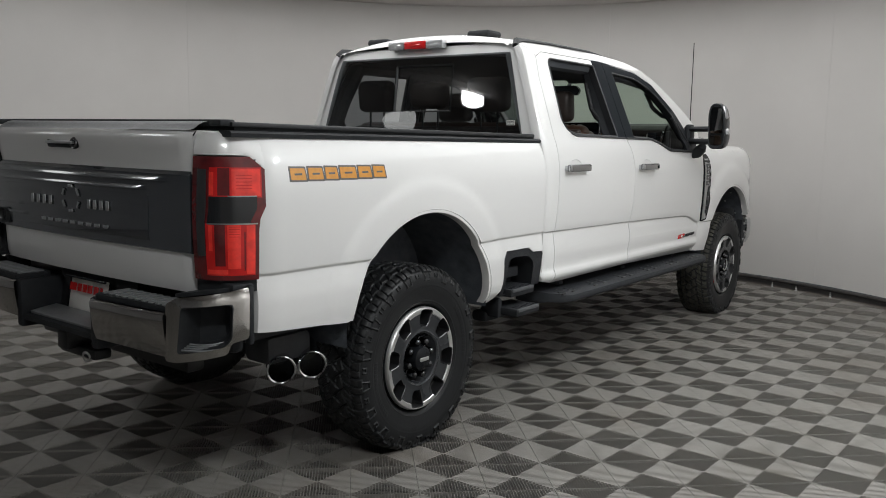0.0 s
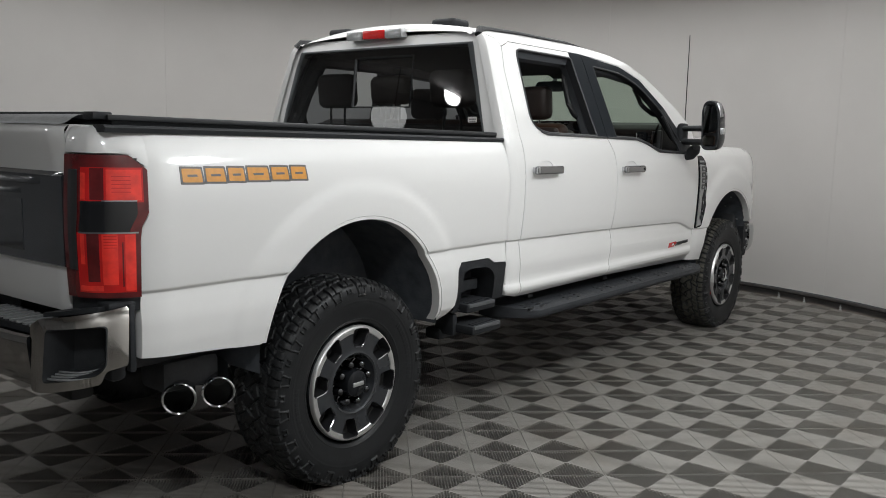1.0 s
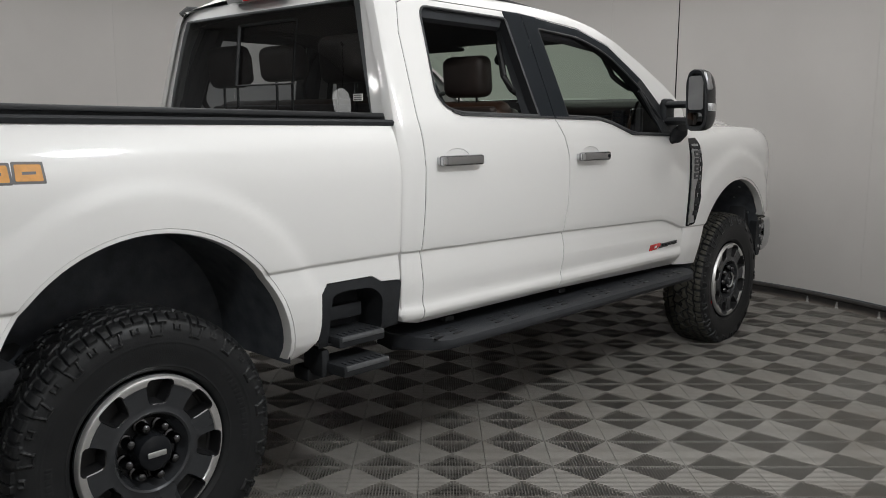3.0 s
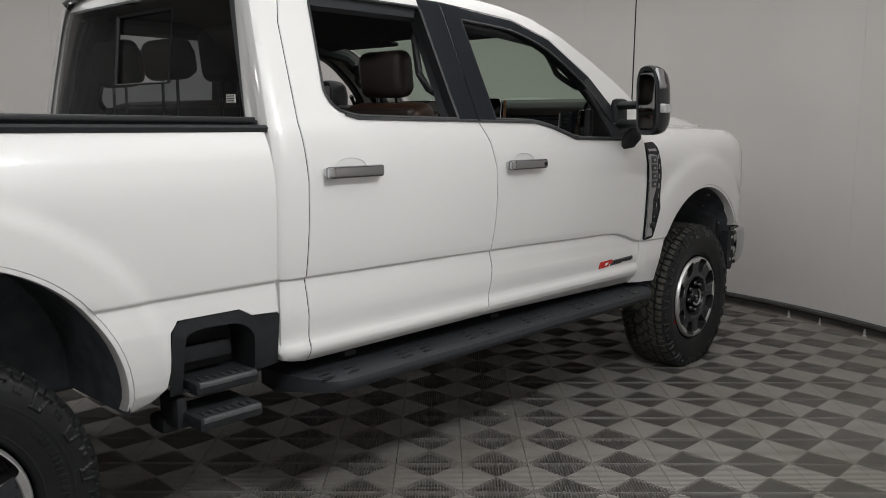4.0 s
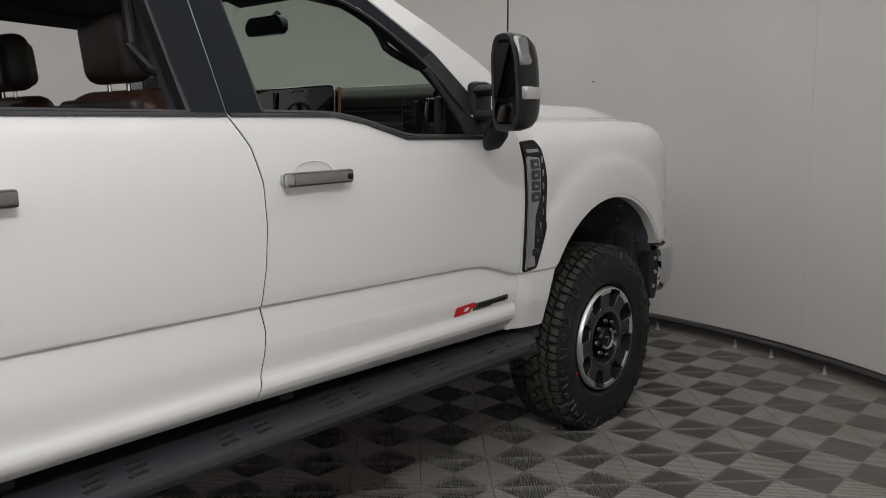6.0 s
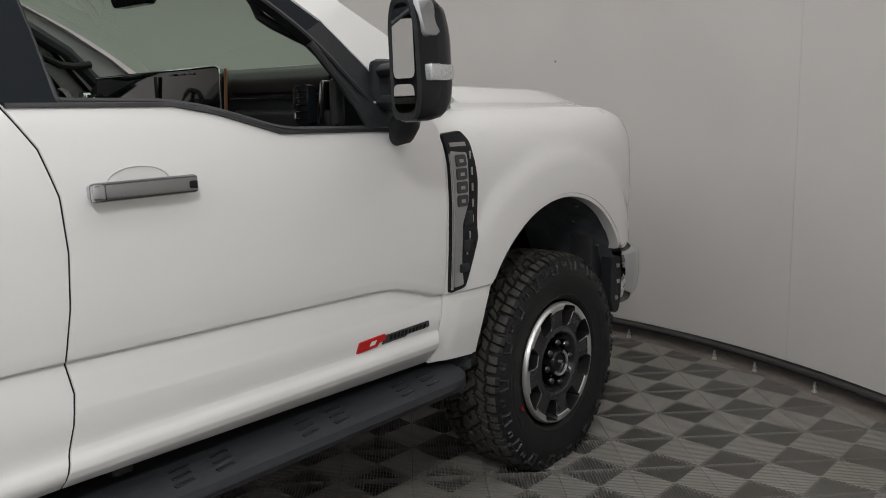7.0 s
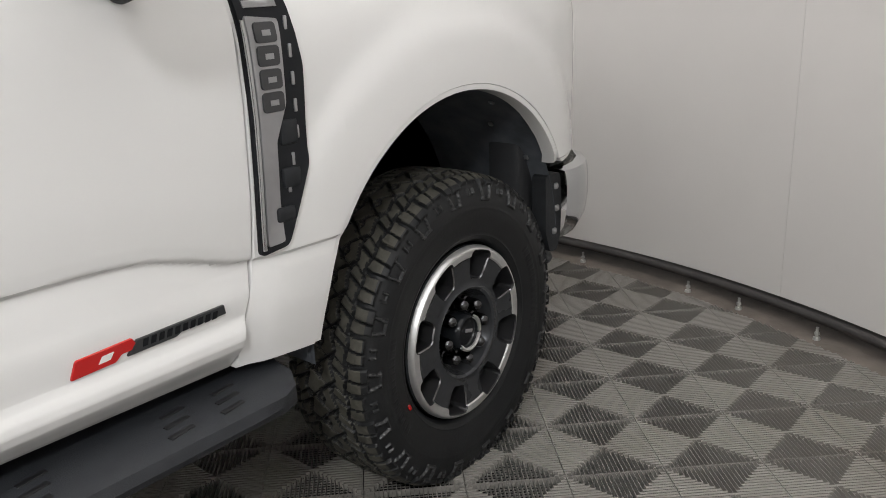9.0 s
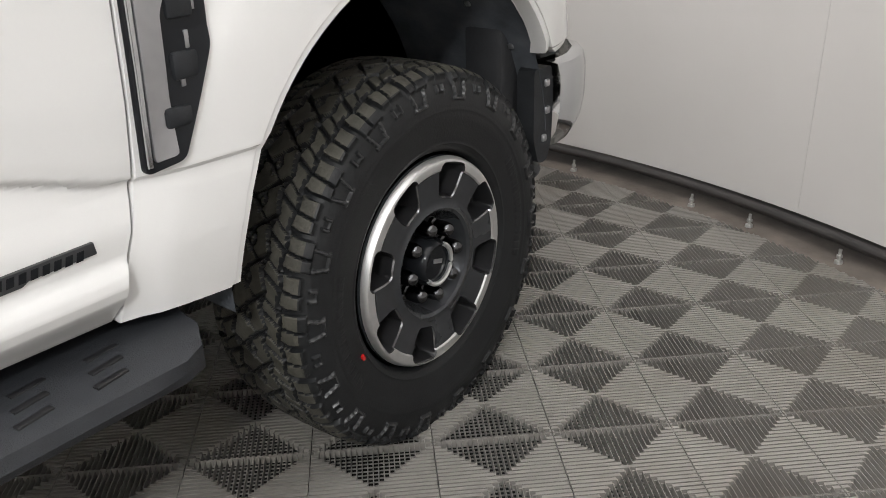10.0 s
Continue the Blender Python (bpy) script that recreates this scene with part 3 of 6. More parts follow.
for side in (1, -1):
    # bed side with the wheel arch and the step pocket
    low = [(-0.944, 1.452), (-0.944, 1.19), (-0.966, 1.147), (-0.966, 0.722), (-0.51, 0.690)]
    arch_pts = arc(REAR_ARCH[0], REAR_ARCH[1], REAR_ARCH[2], REAR_ARCH[3], 172, -2, 30)
    tail = [(0.556, 0.610), (0.605, 0.630), (0.645, 0.668), (0.655, 0.72), (0.66, 0.835), (0.685, 0.868), (0.90, 0.868), (0.945, 0.842), (1.052, 0.836), (1.052, 1.440)]
    bed = panel("bed_side", low + arch_pts + tail, bed_surface, PAINT, truck, side, step=0.018, depth=0.04, fine=CREASE)
    # rolled lip of the arch
    bm = bmesh.new()
    lip = arc(REAR_ARCH[0], REAR_ARCH[1], REAR_ARCH[2] - 0.004, REAR_ARCH[3] - 0.004, 172, -1, 40)
    grid(bm, range(len(lip)), range(5), lambda u, v: (side * (bed_surface(*lip[u]) - (0.006, 0.0025, 0.004, 0.020, 0.045)[v]),
         REAR_ARCH[0] + (lip[u][0] - REAR_ARCH[0]) * (1.024, 1.010, 0.985, 0.978, 0.978)[v], REAR_ARCH[1] + (lip[u][1] - REAR_ARCH[1]) * (1.024, 1.010, 0.985, 0.978, 0.978)[v]))
    part("arch_lip", bm, PAINT, bed)
    # wheel-house liner
    bm = bmesh.new()
    lin = arc(REAR_ARCH[0], REAR_ARCH[1], 0.51, 0.50, 186, -3, 28)
    grid(bm, range(len(lin)), (0.93, 0.90, 0.62, 0.50), lambda u, x: (side * x, lin[u][0], lin[u][1]))
    ins = [bm.verts.new((side * 0.50, y, z)) for y, z in lin]
    bm.faces.new(ins)
    part("wheelhouse_liner", bm, LINER, truck, "black felt wheel-house liner")

    # cab corner and pillar
    corner = [(1.058, 0.686), (1.075, 0.656), (1.16, 0.638)] + REAR_SEAM + [(1.215, 1.925), (1.195, 1.965), (1.10, 1.985), (1.090, 1.90), (1.070, 1.65), (1.056, 1.45)]
    panel("cab_corner", corner, cab_surface, PAINT, truck, side, depth=0.05, fine=CREASE)
    # roof rail and windscreen pillar
    rail = ROOF_EDGE + [(3.40, 1.45), (3.345, 1.42)] + DOOR_TOP_FRONT + DOOR_TOP_REAR[1:] + [(1.19, 1.965)]
    panel("roof_rail", rail, cab_surface, PAINT, truck, side, depth=0.03, step=0.025, gap=0.002)
    # doors
    outline = REAR_SEAM + [(1.215, 1.925)] + [(1.30, 1.958), (2.03, 1.957)] + MID_SEAM[::-1]
    # the black edge puts the door gap's shade into the white flange
    rear_door = panel("rear_door", outline, cab_surface, PAINT, truck, side, holes=[WIN_REAR, cup_edge(1.365, 1.294)], depth=0.05, edge=SEAM_TUB_BLACK, fine=CREASE, label="white rear door with its window down")
    window_seal(rear_door, WIN_REAR, side)
    handle(rear_door, side, 1.365, 1.294, False)
    outline = MID_SEAM + [(2.03, 1.957)] + DOOR_TOP_FRONT[::-1][1:] + FRONT_SEAM[::-1][1:]
    # flange blackened for the gap's shade, as on the rear door
    front_door = panel("front_door", outline, cab_surface, PAINT, truck, side, holes=[WIN_FRONT, cup_edge(2.345, 1.283)], depth=0.05, step=0.0155, edge=SEAM_TUB_BLACK, fine=CREASE_FRONT, label="white front door with its window down")
    window_seal(front_door, WIN_FRONT, side)
    handle(front_door, side, 2.345, 1.283, True)
    # black pillar covers
    plate(rear_door, "pillar_cover", rounded([(1.964, 1.470), (2.0765, 1.468), (2.0285, 1.954), (1.90, 1.955)], 0.01), side, PILLAR, lift=0.004, label="gloss black pillar cover")
    plate(front_door, "pillar_cover", rounded([(2.0835, 1.468), (2.200, 1.470), (2.138, 1.90), (2.15, 1.945), (2.0355, 1.953)], 0.01), side, PILLAR, lift=0.004, label="gloss black pillar cover")
    plate(front_door, "frame_trim", [(2.03, 1.952), (2.136, 1.897), (2.47, 1.88), (2.70, 1.814), (2.935, 1.657), (3.175, 1.38), (3.245, 1.432), (3.00, 1.682),
                                     (2.742, 1.845), (2.488, 1.915)], side, PILLAR, lift=0.0035, thick=0.005)
    # belt mouldings
    plate(rear_door, "belt_moulding", [(1.43, 1.484), (1.38, 1.497), (1.377, 1.490), (1.43, 1.476), (2.075, 1.466), (2.075, 1.474)], side, SEAL, lift=0.008, thick=0.012, label="black belt moulding")
    plate(front_door, "belt_moulding", [(2.088, 1.474), (2.088, 1.466), (2.46, 1.460), (2.57, 1.438), (2.752, 1.383), (3.22, 1.370), (3.22, 1.380), (2.76, 1.391),
                                        (2.575, 1.447), (2.46, 1.469)], side, SEAL, lift=0.008, thick=0.012, label="black belt moulding")
    # quarter divider behind the mirror
    bm = bmesh.new()
    tube(bm, [(side * 0.945, 3.105, 1.385), (side * 0.88, 2.93, 1.62)], 0.012, 8)
    part("window_divider", bm, SEAL, front_door)
    # front fender
    out = [(3.335, 1.418)] + [p for p in FRONT_SEAM[::-1][1:]] + [(3.52, 0.598)]
    out += arc(FRONT_ARCH[0], FRONT_ARCH[1], FRONT_ARCH[2], FRONT_ARCH[3], 176, 30, 26) + [(4.530, 0.815), (4.660, 0.822), (4.672, 1.10), (4.660, 1.28), (4.60, 1.372), (4.48, 1.412), (4.2, 1.422), (3.8, 1.421), (3.45, 1.424)]
    fender = panel("front_fender", out, fender_surface, PAINT, truck, side, depth=0.03, fine=[0.80 + 0.0041 * k for k in range(16)])
    bm = bmesh.new()
    lip2 = arc(FRONT_ARCH[0], FRONT_ARCH[1], FRONT_ARCH[2] - 0.004, FRONT_ARCH[3] - 0.004, 177, 29, 40)
    grid(bm, range(len(lip2)), range(5), lambda u, v: (side * (fender_surface(*lip2[u]) - (0.006, 0.0025, 0.004, 0.020, 0.045)[v]),
         FRONT_ARCH[0] + (lip2[u][0] - FRONT_ARCH[0]) * (1.024, 1.010, 0.985, 0.978, 0.978)[v], FRONT_ARCH[1] + (lip2[u][1] - FRONT_ARCH[1]) * (1.024, 1.010, 0.985, 0.978, 0.978)[v]))
    part("arch_lip", bm, PAINT, fender)
    bm = bmesh.new()
    lin2 = arc(FRONT_ARCH[0], FRONT_ARCH[1], 0.507, 0.518, 184, 4, 30)
    grid(bm, range(len(lin2)), (0.93, 0.90, 0.66, 0.50), lambda u, x: (side * x, lin2[u][0], lin2[u][1]))
    bm.faces.new([bm.verts.new((side * 0.50, y, z)) for y, z in lin2])
    well = part("wheelhouse_liner", bm, LINER, truck, "black felt wheel-house liner")
    for ang, x in ((100, 0.85), (75, 0.80), (60, 0.88), (125, 0.86), (45, 0.8), (30, 0.87)):
        y, z = FRONT_ARCH[0] + 0.50 * math.cos(radians(ang)), FRONT_ARCH[1] + 0.512 * math.sin(radians(ang))
        bm = bmesh.new()
        box(bm, (side * x, y, z), (0.014, 0.014, 0.006), 0.002, pose(0, 0, 0, ang - 90, 0, 0))
        part("clip", bm, SATIN, well)

    # side vent badge on the fender
    vent = [(3.395, 1.352), (3.398, 1.10), (3.392, 0.838), (3.450, 0.852), (3.522, 1.01), (3.532, 1.20), (3.512, 1.33), (3.488, 1.358)]
    v_ob = plate(fender, "side_vent", rounded(vent, 0.012), side, GLOSS, 0.012, 0.016, fender_surface, "gloss black vent with a grey badge plate", 0.003)
    plate(v_ob, "badge_plate", rounded([(3.407, 1.296), (3.410, 1.1), (3.406, 0.856), (3.440, 0.862), (3.446, 1.06), (3.476, 1.13), (3.482, 1.288)], 0.006), side, SATIN, 0.017, 0.006,
          fender_surface, "brushed grey badge plate", 0.0015)
    plate(v_ob, "edge_strip", [(3.397, 1.29), (3.400, 1.1), (3.395, 0.85), (3.401, 0.85), (3.406, 1.1), (3.403, 1.29)], side, CHROME, 0.017, 0.005, fender_surface)
    for k in range(4):
        z0 = 1.284 - k * 0.0430
        ring = [(3.420, z0), (3.420, z0 - 0.036), (3.470, z0 - 0.036), (3.470, z0)]
        s_ob = plate(v_ob, "badge_figure", rounded(ring, 0.008), side, DARKBADGE, 0.0205, 0.004, fender_surface, "dark raised badge figure", 0.001)
        slit = [(3.436, z0 - 0.014), (3.436, z0 - 0.024), (3.456, z0 - 0.024), (3.456, z0 - 0.014)]
        plate(s_ob, "slit", slit, side, SATIN, 0.0212, 0.002, fender_surface)
    plate(v_ob, "name_bar", [(3.412, 1.323), (3.412, 1.311), (3.490, 1.311), (3.490, 1.323)], side, SATIN, 0.0135, 0.002, fender_surface)
    for k in range(8):
        z0, y0 = 1.28 - 0.052 * k, 3.502 - (0.0 if k < 5 else 0.016 * (k - 4))
        bm = bmesh.new()
        box(bm, (side * (fender_surface(y0, z0) + 0.013), y0, z0), (0.004, 0.008, 0.026), 0.0015)
        part("vent_slot", bm, SATIN, v_ob)
    for y0, z0, h in ((3.490, 1.075, 0.05), (3.487, 0.985, 0.04), (3.462, 0.915, 0.03)):
        bm = bmesh.new()
        box(bm, (side * (fender_surface(y0, z0) + 0.010), y0 - 0.01, z0), (0.014, 0.045, h), 0.006)
        part("louvre", bm, BLACK, v_ob)

    # red and dark engine badge low on the door
    ry = 2.985
    plate(front_door, "engine_badge", rounded([(ry, 0.733), (ry + 0.082, 0.736), (ry + 0.094, 0.747), (ry + 0.128, 0.748), (ry + 0.116, 0.768), (ry + 0.012, 0.764)], 0.003), side, BADGERED, 0.004, 0.006,
          cab_surface, "red engine badge", 0.001)
    plate(front_door, "engine_badge", rounded([(ry + 0.105, 0.738), (ry + 0.205, 0.740), (ry + 0.215, 0.746), (ry + 0.315, 0.748), (ry + 0.312, 0.766), (ry + 0.125, 0.762)], 0.002), side, DARKBADGE, 0.004, 0.006,
          cab_surface, "dark engine badge", 0.001)
    plate(front_door, "badge_mark", [(ry + 0.050, 0.744), (ry + 0.072, 0.745), (ry + 0.080, 0.757), (ry + 0.058, 0.756)], side, PAPER, 0.0048, 0.002, cab_surface)
    for k in range(10):
        y0 = ry + 0.135 + 0.0165 * k
        plate(front_door, "badge_mark", [(y0, 0.7455), (y0 + 0.010, 0.746), (y0 + 0.013, 0.760), (y0 + 0.003, 0.7595)], side, GLOSS, 0.0048, 0.002, cab_surface)

    # orange word mark on the bed: plain slanted blocks in its colours
    for k, (a, w) in enumerate(((0.0, 0.085), (0.092, 0.085), (0.183, 0.075), (0.264, 0.100), (0.370, 0.085), (0.461, 0.080))):
        y0 = -0.822 + a
        blk = [(y0, 1.288), (y0 + w, 1.286), (y0 + w - 0.004, 1.338), (y0 + 0.001, 1.340)]
        b_ob = plate(bed, "decal_block", rounded(inset(blk, -0.003), 0.004), side, GREY_DECAL, 0.0012, 0.002, bed_surface)
        plate(b_ob, "decal_face", rounded(inset(blk, 0.004), 0.004), side, ORANGE, 0.0020, 0.002, bed_surface, "orange decal face")
        mid = y0 + w / 2
        plate(b_ob, "decal_slit", [(mid - w * 0.22, 1.309), (mid + w * 0.22, 1.309), (mid + w * 0.22, 1.316), (mid - w * 0.22, 1.316)], side, GREY_DECAL, 0.0026, 0.002, bed_surface)

    # pocket step ahead of the rear wheel
    frame_o = rounded([(0.668, 0.63), (0.672, 0.845, 0.04), (0.70, 0.862, 0.02), (0.90, 0.862, 0.03), (0.945, 0.836), (1.052, 0.828), (1.052, 0.66)], 0.01)
    frame_i = rounded([(0.705, 0.63), (0.708, 0.82, 0.03), (0.76, 0.832), (0.90, 0.828, 0.04), (0.955, 0.79, 0.03), (0.965, 0.66), (0.95, 0.63)], 0.02)
    bm = bmesh.new()
    edges = []
    for lp in (inset(frame_o, -0.008), frame_i):
        vs = [bm.verts.new((side * (bed_surface(y, z) - 0.004), y, z)) for y, z in lp]
        edges += [bm.edges.new((vs[i], vs[(i + 1) % len(vs)])) for i in range(len(vs))]
    bmesh.ops.triangle_fill(bm, use_beauty=True, edges=edges, normal=(1, 0, 0))
    inner = [bm.verts.new((side * 0.80, y, z)) for y, z in frame_i]
    outer_v = [v for v in bm.verts if v not in inner][len(frame_o):]
    for i in range(len(frame_i)):
        j = (i + 1) % len(frame_i)
        bm.faces.new((outer_v[i], outer_v[j], inner[j], inner[i]))
    bm.faces.new(inner)
    pocket = part("step_pocket", bm, BLACK, truck, "textured black step pocket ahead of the wheel")
    bm = bmesh.new()
    box(bm, (side * 0.865, 0.80, 0.735), (0.03, 0.22, 0.055), 0.006)
    part("ledge", bm, BLACK, pocket)
    for zz, xo, y0, y1 in ((0.652, 0.955, 0.735, 0.965), (0.555, 1.005, 0.715, 0.945)):
        bm = bmesh.new()
        box(bm, (side * (xo - 0.10), (y0 + y1) / 2, zz - 0.015), (0.20, y1 - y0, 0.045), 0.012)
        stp = part("step", bm, BLACK, pocket)
        bm = bmesh.new()
        box(bm, (side * (xo - 0.003), (y0 + y1) / 2, zz - 0.002), (0.014, y1 - y0 - 0.02, 0.018), 0.004)
        part("grip_edge", bm, STEPGREY, stp, "grey grip edge")
        for k in range(7):
            bm = bmesh.new()
            box(bm, (side * (xo - 0.03), y0 + 0.03 + k * 0.028, zz + 0.009), (0.035, 0.014, 0.006), 0.002)
            part("grip_rib", bm, BOARD, stp)
    bm = bmesh.new()
    box(bm, (side * 0.84, 0.715, 0.555), (0.12, 0.04, 0.11), 0.015)
    box(bm, (side * 0.78, 0.83, 0.50), (0.10, 0.30, 0.06), 0.02)
    part("step_arm", bm, BLACK, pocket)

    # running board
    bm = bmesh.new()
    prof = [(0.735, 0.585), (0.93, 0.583), (1.010, 0.578), (1.036, 0.568), (1.044, 0.548), (1.030, 0.528), (0.86, 0.512), (0.735, 0.525)]
    ys = [1.12, 1.15, 1.19, 1.26, 3.30, 3.36, 3.405, 3.432, 3.445]
    pull = [0.22, 0.11, 0.05, 0.0, 0.0, 0.006, 0.03, 0.075, 0.15]
    rows = [[bm.verts.new((side * min(x, 1.044 - pull[i]), y, z)) for x, z in prof] for i, y in enumerate(ys)]
    for a, b in zip(rows, rows[1:]):
        for k in range(len(prof)):
            j = (k + 1) % len(prof)
            bm.faces.new((a[k], a[j], b[j], b[k]))
    bm.faces.new(rows[0][::-1])
    bm.faces.new(rows[-1])
    board = part("running_board", bm, BOARD, truck, "black running board with slotted grip pads")
    for k in range(12):
        y0 = 3.285 - 0.115 * (k % 2) - 0.385 * (k // 2)
        for j in range(3):
            bm = bmesh.new()
            box(bm, (side * (0.930 + 0.036 * j), y0 - 0.014 * j, 0.5815 - 0.0016 * j), (0.013, 0.056, 0.006), 0.002, pose(0, 0, 0, 0, 0, 8 * side))
            part("grip_slot", bm, RIMBLACK, board)
    for y0 in (1.45, 2.3, 3.15):
        bm = bmesh.new()
        box(bm, (side * 0.74, y0, 0.58), (0.22, 0.06, 0.05), 0.01)
        box(bm, (side * 0.80, y0, 0.60), (0.04, 0.05, 0.10), 0.01)
        part("bracket", bm, UNDER, board)
    bm = bmesh.new()
    prism(bm, [(0.88, 0.668), (0.72, 0.62), (0.70, 0.56), (0.66, 0.56), (0.66, 0.72), (0.88, 0.72)], lambda a, b, d: (side * a, 1.07 + d, b), 2.30)
    part("rocker_underside", bm, UNDER, truck)

    # towing mirror
    mir = new("side_mirror")
    mir.parent = truck
    tagged(mir, "tall black towing mirror with a clear marker lamp")
    E4 = lambda x, y, z: (side * x, y, z)
    bm = bmesh.new()
    # housing: a rounded shell, deeper at its middle, open glass face to the rear
    outline_xz = rounded([(1.140, 1.405, 0.04), (1.250, 1.41, 0.04), (1.266, 1.47, 0.05), (1.254, 1.65, 0.05), (1.228, 1.722, 0.04), (1.150, 1.722, 0.03), (1.130, 1.66, 0.03)], 0.03)
    cx, cz = 1.20, 1.565
    depth_rows = ((2.975, 1.0), (2.982, 1.025), (3.025, 1.025), (3.07, 0.98), (3.10, 0.88), (3.118, 0.68), (3.124, 0.35))
    rows = [[bm.verts.new(E4(cx + (x - cx) * k, y - 0.25 * (x - cx), cz + (z - cz) * k)) for x, z in outline_xz] for y, k in depth_rows]
    n = len(outline_xz)
    for a, b in zip(rows, rows[1:]):
        for k in range(n):
            bm.faces.new((a[k], a[(k + 1) % n], b[(k + 1) % n], b[k]))
    bm.faces.new(rows[-1])
    part("housing", bm, GLOSS, mir, "gloss black mirror housing")
    bm = bmesh.new()
    inner_rows = [[bm.verts.new(E4(cx + (x - cx) * k, y - 0.25 * (x - cx), cz + (z - cz) * k)) for x, z in outline_xz] for y, k in ((2.975, 1.0), (2.962, 0.985), (2.966, 0.88), (2.985, 0.87))]
    for a, b in zip(inner_rows, inner_rows[1:]):
        for k in range(n):
            bm.faces.new((a[k], a[(k + 1) % n], b[(k + 1) % n], b[k]))
    bm.faces.new(inner_rows[-1])
    part("bezel", bm, BLACK, mir)
    for z0, z1 in ((1.515, 1.69), (1.435, 1.500)):
        bm = bmesh.new()
        gl = rounded([(1.148, z0), (1.246, z0), (1.240, z1), (1.146, z1)], 0.02)
        prism(bm, gl, lambda a, b, d: E4(a, 2.972 - 0.25 * (a - cx) - d, b), 0.006)
        part("mirror_glass", bm, MIRROR, mir, "mirror glass")
    bm = bmesh.new()
    box(bm, E4(1.252, 3.036, 1.528), (0.034, 0.125, 0.044), 0.008, pose(0, 0, 0, 0, 0, 14 * side))
    part("marker_lamp", bm, CLEAR, mir, "clear marker lamp")
    bm = bmesh.new()
    box(bm, E4(1.238, 3.010, 1.662), (0.030, 0.085, 0.100), 0.014, pose(0, 0, 0, 0, side * -14, 12 * side))
    part("cap_insert", bm, SATIN, mir, "grey cap insert")
    bm = bmesh.new()
    tube(bm, [E4(0.90, 3.17, 1.545), E4(1.14, 3.04, 1.545)], 0.026, 10, flat=0.8)
    tube(bm, [E4(0.90, 3.17, 1.455), E4(1.14, 3.04, 1.455)], 0.028, 10, flat=0.8)
    box(bm, E4(0.925, 3.17, 1.475), (0.05, 0.10, 0.21), 0.02)
    part("arm", bm, BLACK, mir)
    bm = bmesh.new()
    tube(bm, [E4(0.955, 3.175, 1.34), E4(0.99, 3.165, 1.36), E4(1.02, 3.15, 1.395), E4(1.05, 3.12, 1.42)], [0.018, 0.040, 0.046, 0.03], 12, flat=0.8)
    part("camera_pod", bm, BLACK, mir)
    plate(front_door, "mirror_sail", [(3.06, 1.385), (3.22, 1.382), (3.25, 1.43), (3.00, 1.685), (2.94, 1.655)], side, BLACK, 0.004, 0.008, None, "black mirror sail panel")

# roof
bm = bmesh.new()
edge_z = lambda y: float(np.interp(y, [p[0] for p in ROOF_EDGE], [p[1] for p in ROOF_EDGE]))


def roof_place(y, u):
    z0 = edge_z(y)
    half = cab_surface(max(y, 1.14), z0) - 0.004
    crown = 0.072 * (1 - abs(u) ** 2.2)
    if abs(u) > 0.93:
        crown *= 1.0
    ditch = -0.012 * math.exp(-((abs(u) - 0.90) / 0.018) ** 2)
    yy = y + (0.10 * (1 - u * u) if y > 2.6 else 0) * min(1, (y - 2.6) / 0.14 if y > 2.6 else 0)
    return (u * half, yy, z0 + crown * min(1.0, (y - 1.06) / 0.08) + ditch)


grid(bm, [1.10, 1.115, 1.13, 1.16, 1.2] + span(1.25, 2.70, 24), span(-1, 1, 60), roof_place)
roof = part("roof", bm, PAINT, truck)
for side in (1, -1):
    bm = bmesh.new()
    tube(bm, [(side * 0.70, 1.10, 1.975), (side * 0.685, 1.13, 2.004), (side * 0.675, 1.2, 2.012), (side * 0.665, 1.5, 2.024), (side * 0.665, 2.0, 2.022), (side * 0.66, 2.4, 1.996), (side * 0.66, 2.7, 1.932)], [0.020, 0.022, 0.017, 0.011, 0.010, 0.009, 0.008], 8)
    part("roof_ditch_strip", bm, SEAL, roof, "black rubber roof strip")
    bm = bmesh.new()
    px, py = (0.27, 1.40) if side > 0 else (-0.50, 1.33)
    box(bm, (px, py, 2.090 if side > 0 else 2.070), (0.17, 0.15, 0.046), 0.020, None, 3)
    part("roof_pod", bm, BLACK, roof, "low black roof pod")
# cab rear wall with the tinted window
bm = bmesh.new()
back_y = lambda z: float(np.interp(z, [0.6, 1.45, 1.60, 1.85, 1.95, 2.03], [1.045, 1.050, 1.060, 1.085, 1.10, 1.13]))


def back_half(z):
    return cab_surface(1.07, z) - 0.004


def back_place(z, u):
    return (u * back_half(z), back_y(z) + 0.022 * abs(u) ** 6, z)


grid(bm, [0.70, 1.0, 1.3, 1.42, 1.465], span(-1, 1, 24), back_place)
grid(bm, [1.935, 1.96, 1.985, 2.0], span(-1, 1, 24), back_place)
for side in (1, -1):
    grid(bm, span(1.465, 1.935, 8), (side * 0.855, side * 0.90, side * 0.95, side * 1.0), back_place)
part("cab_back", bm, PAINT, truck)
rear_glass = new("rear_window")
rear_glass.parent = truck
tagged(rear_glass, "dark tinted rear window with a sliding centre pane")


def pane(name, u0, u1, z0, z1, material, lift, label=""):
    bm = bmesh.new()
    us, zs = span(u0, u1, 10), span(z0, z1, 8)
    grid(bm, zs, us, lambda z, x: (x, back_y(z) + 0.022 * abs(x / back_half(z)) ** 6 - lift, z))
    ob = part(name, bm, material, rear_glass, label)
    ob.visible_shadow = False
    return ob


def glass_edge(z):
    return back_half(z) * float(np.interp(z, [1.455, 1.945], [0.868, 0.905]))


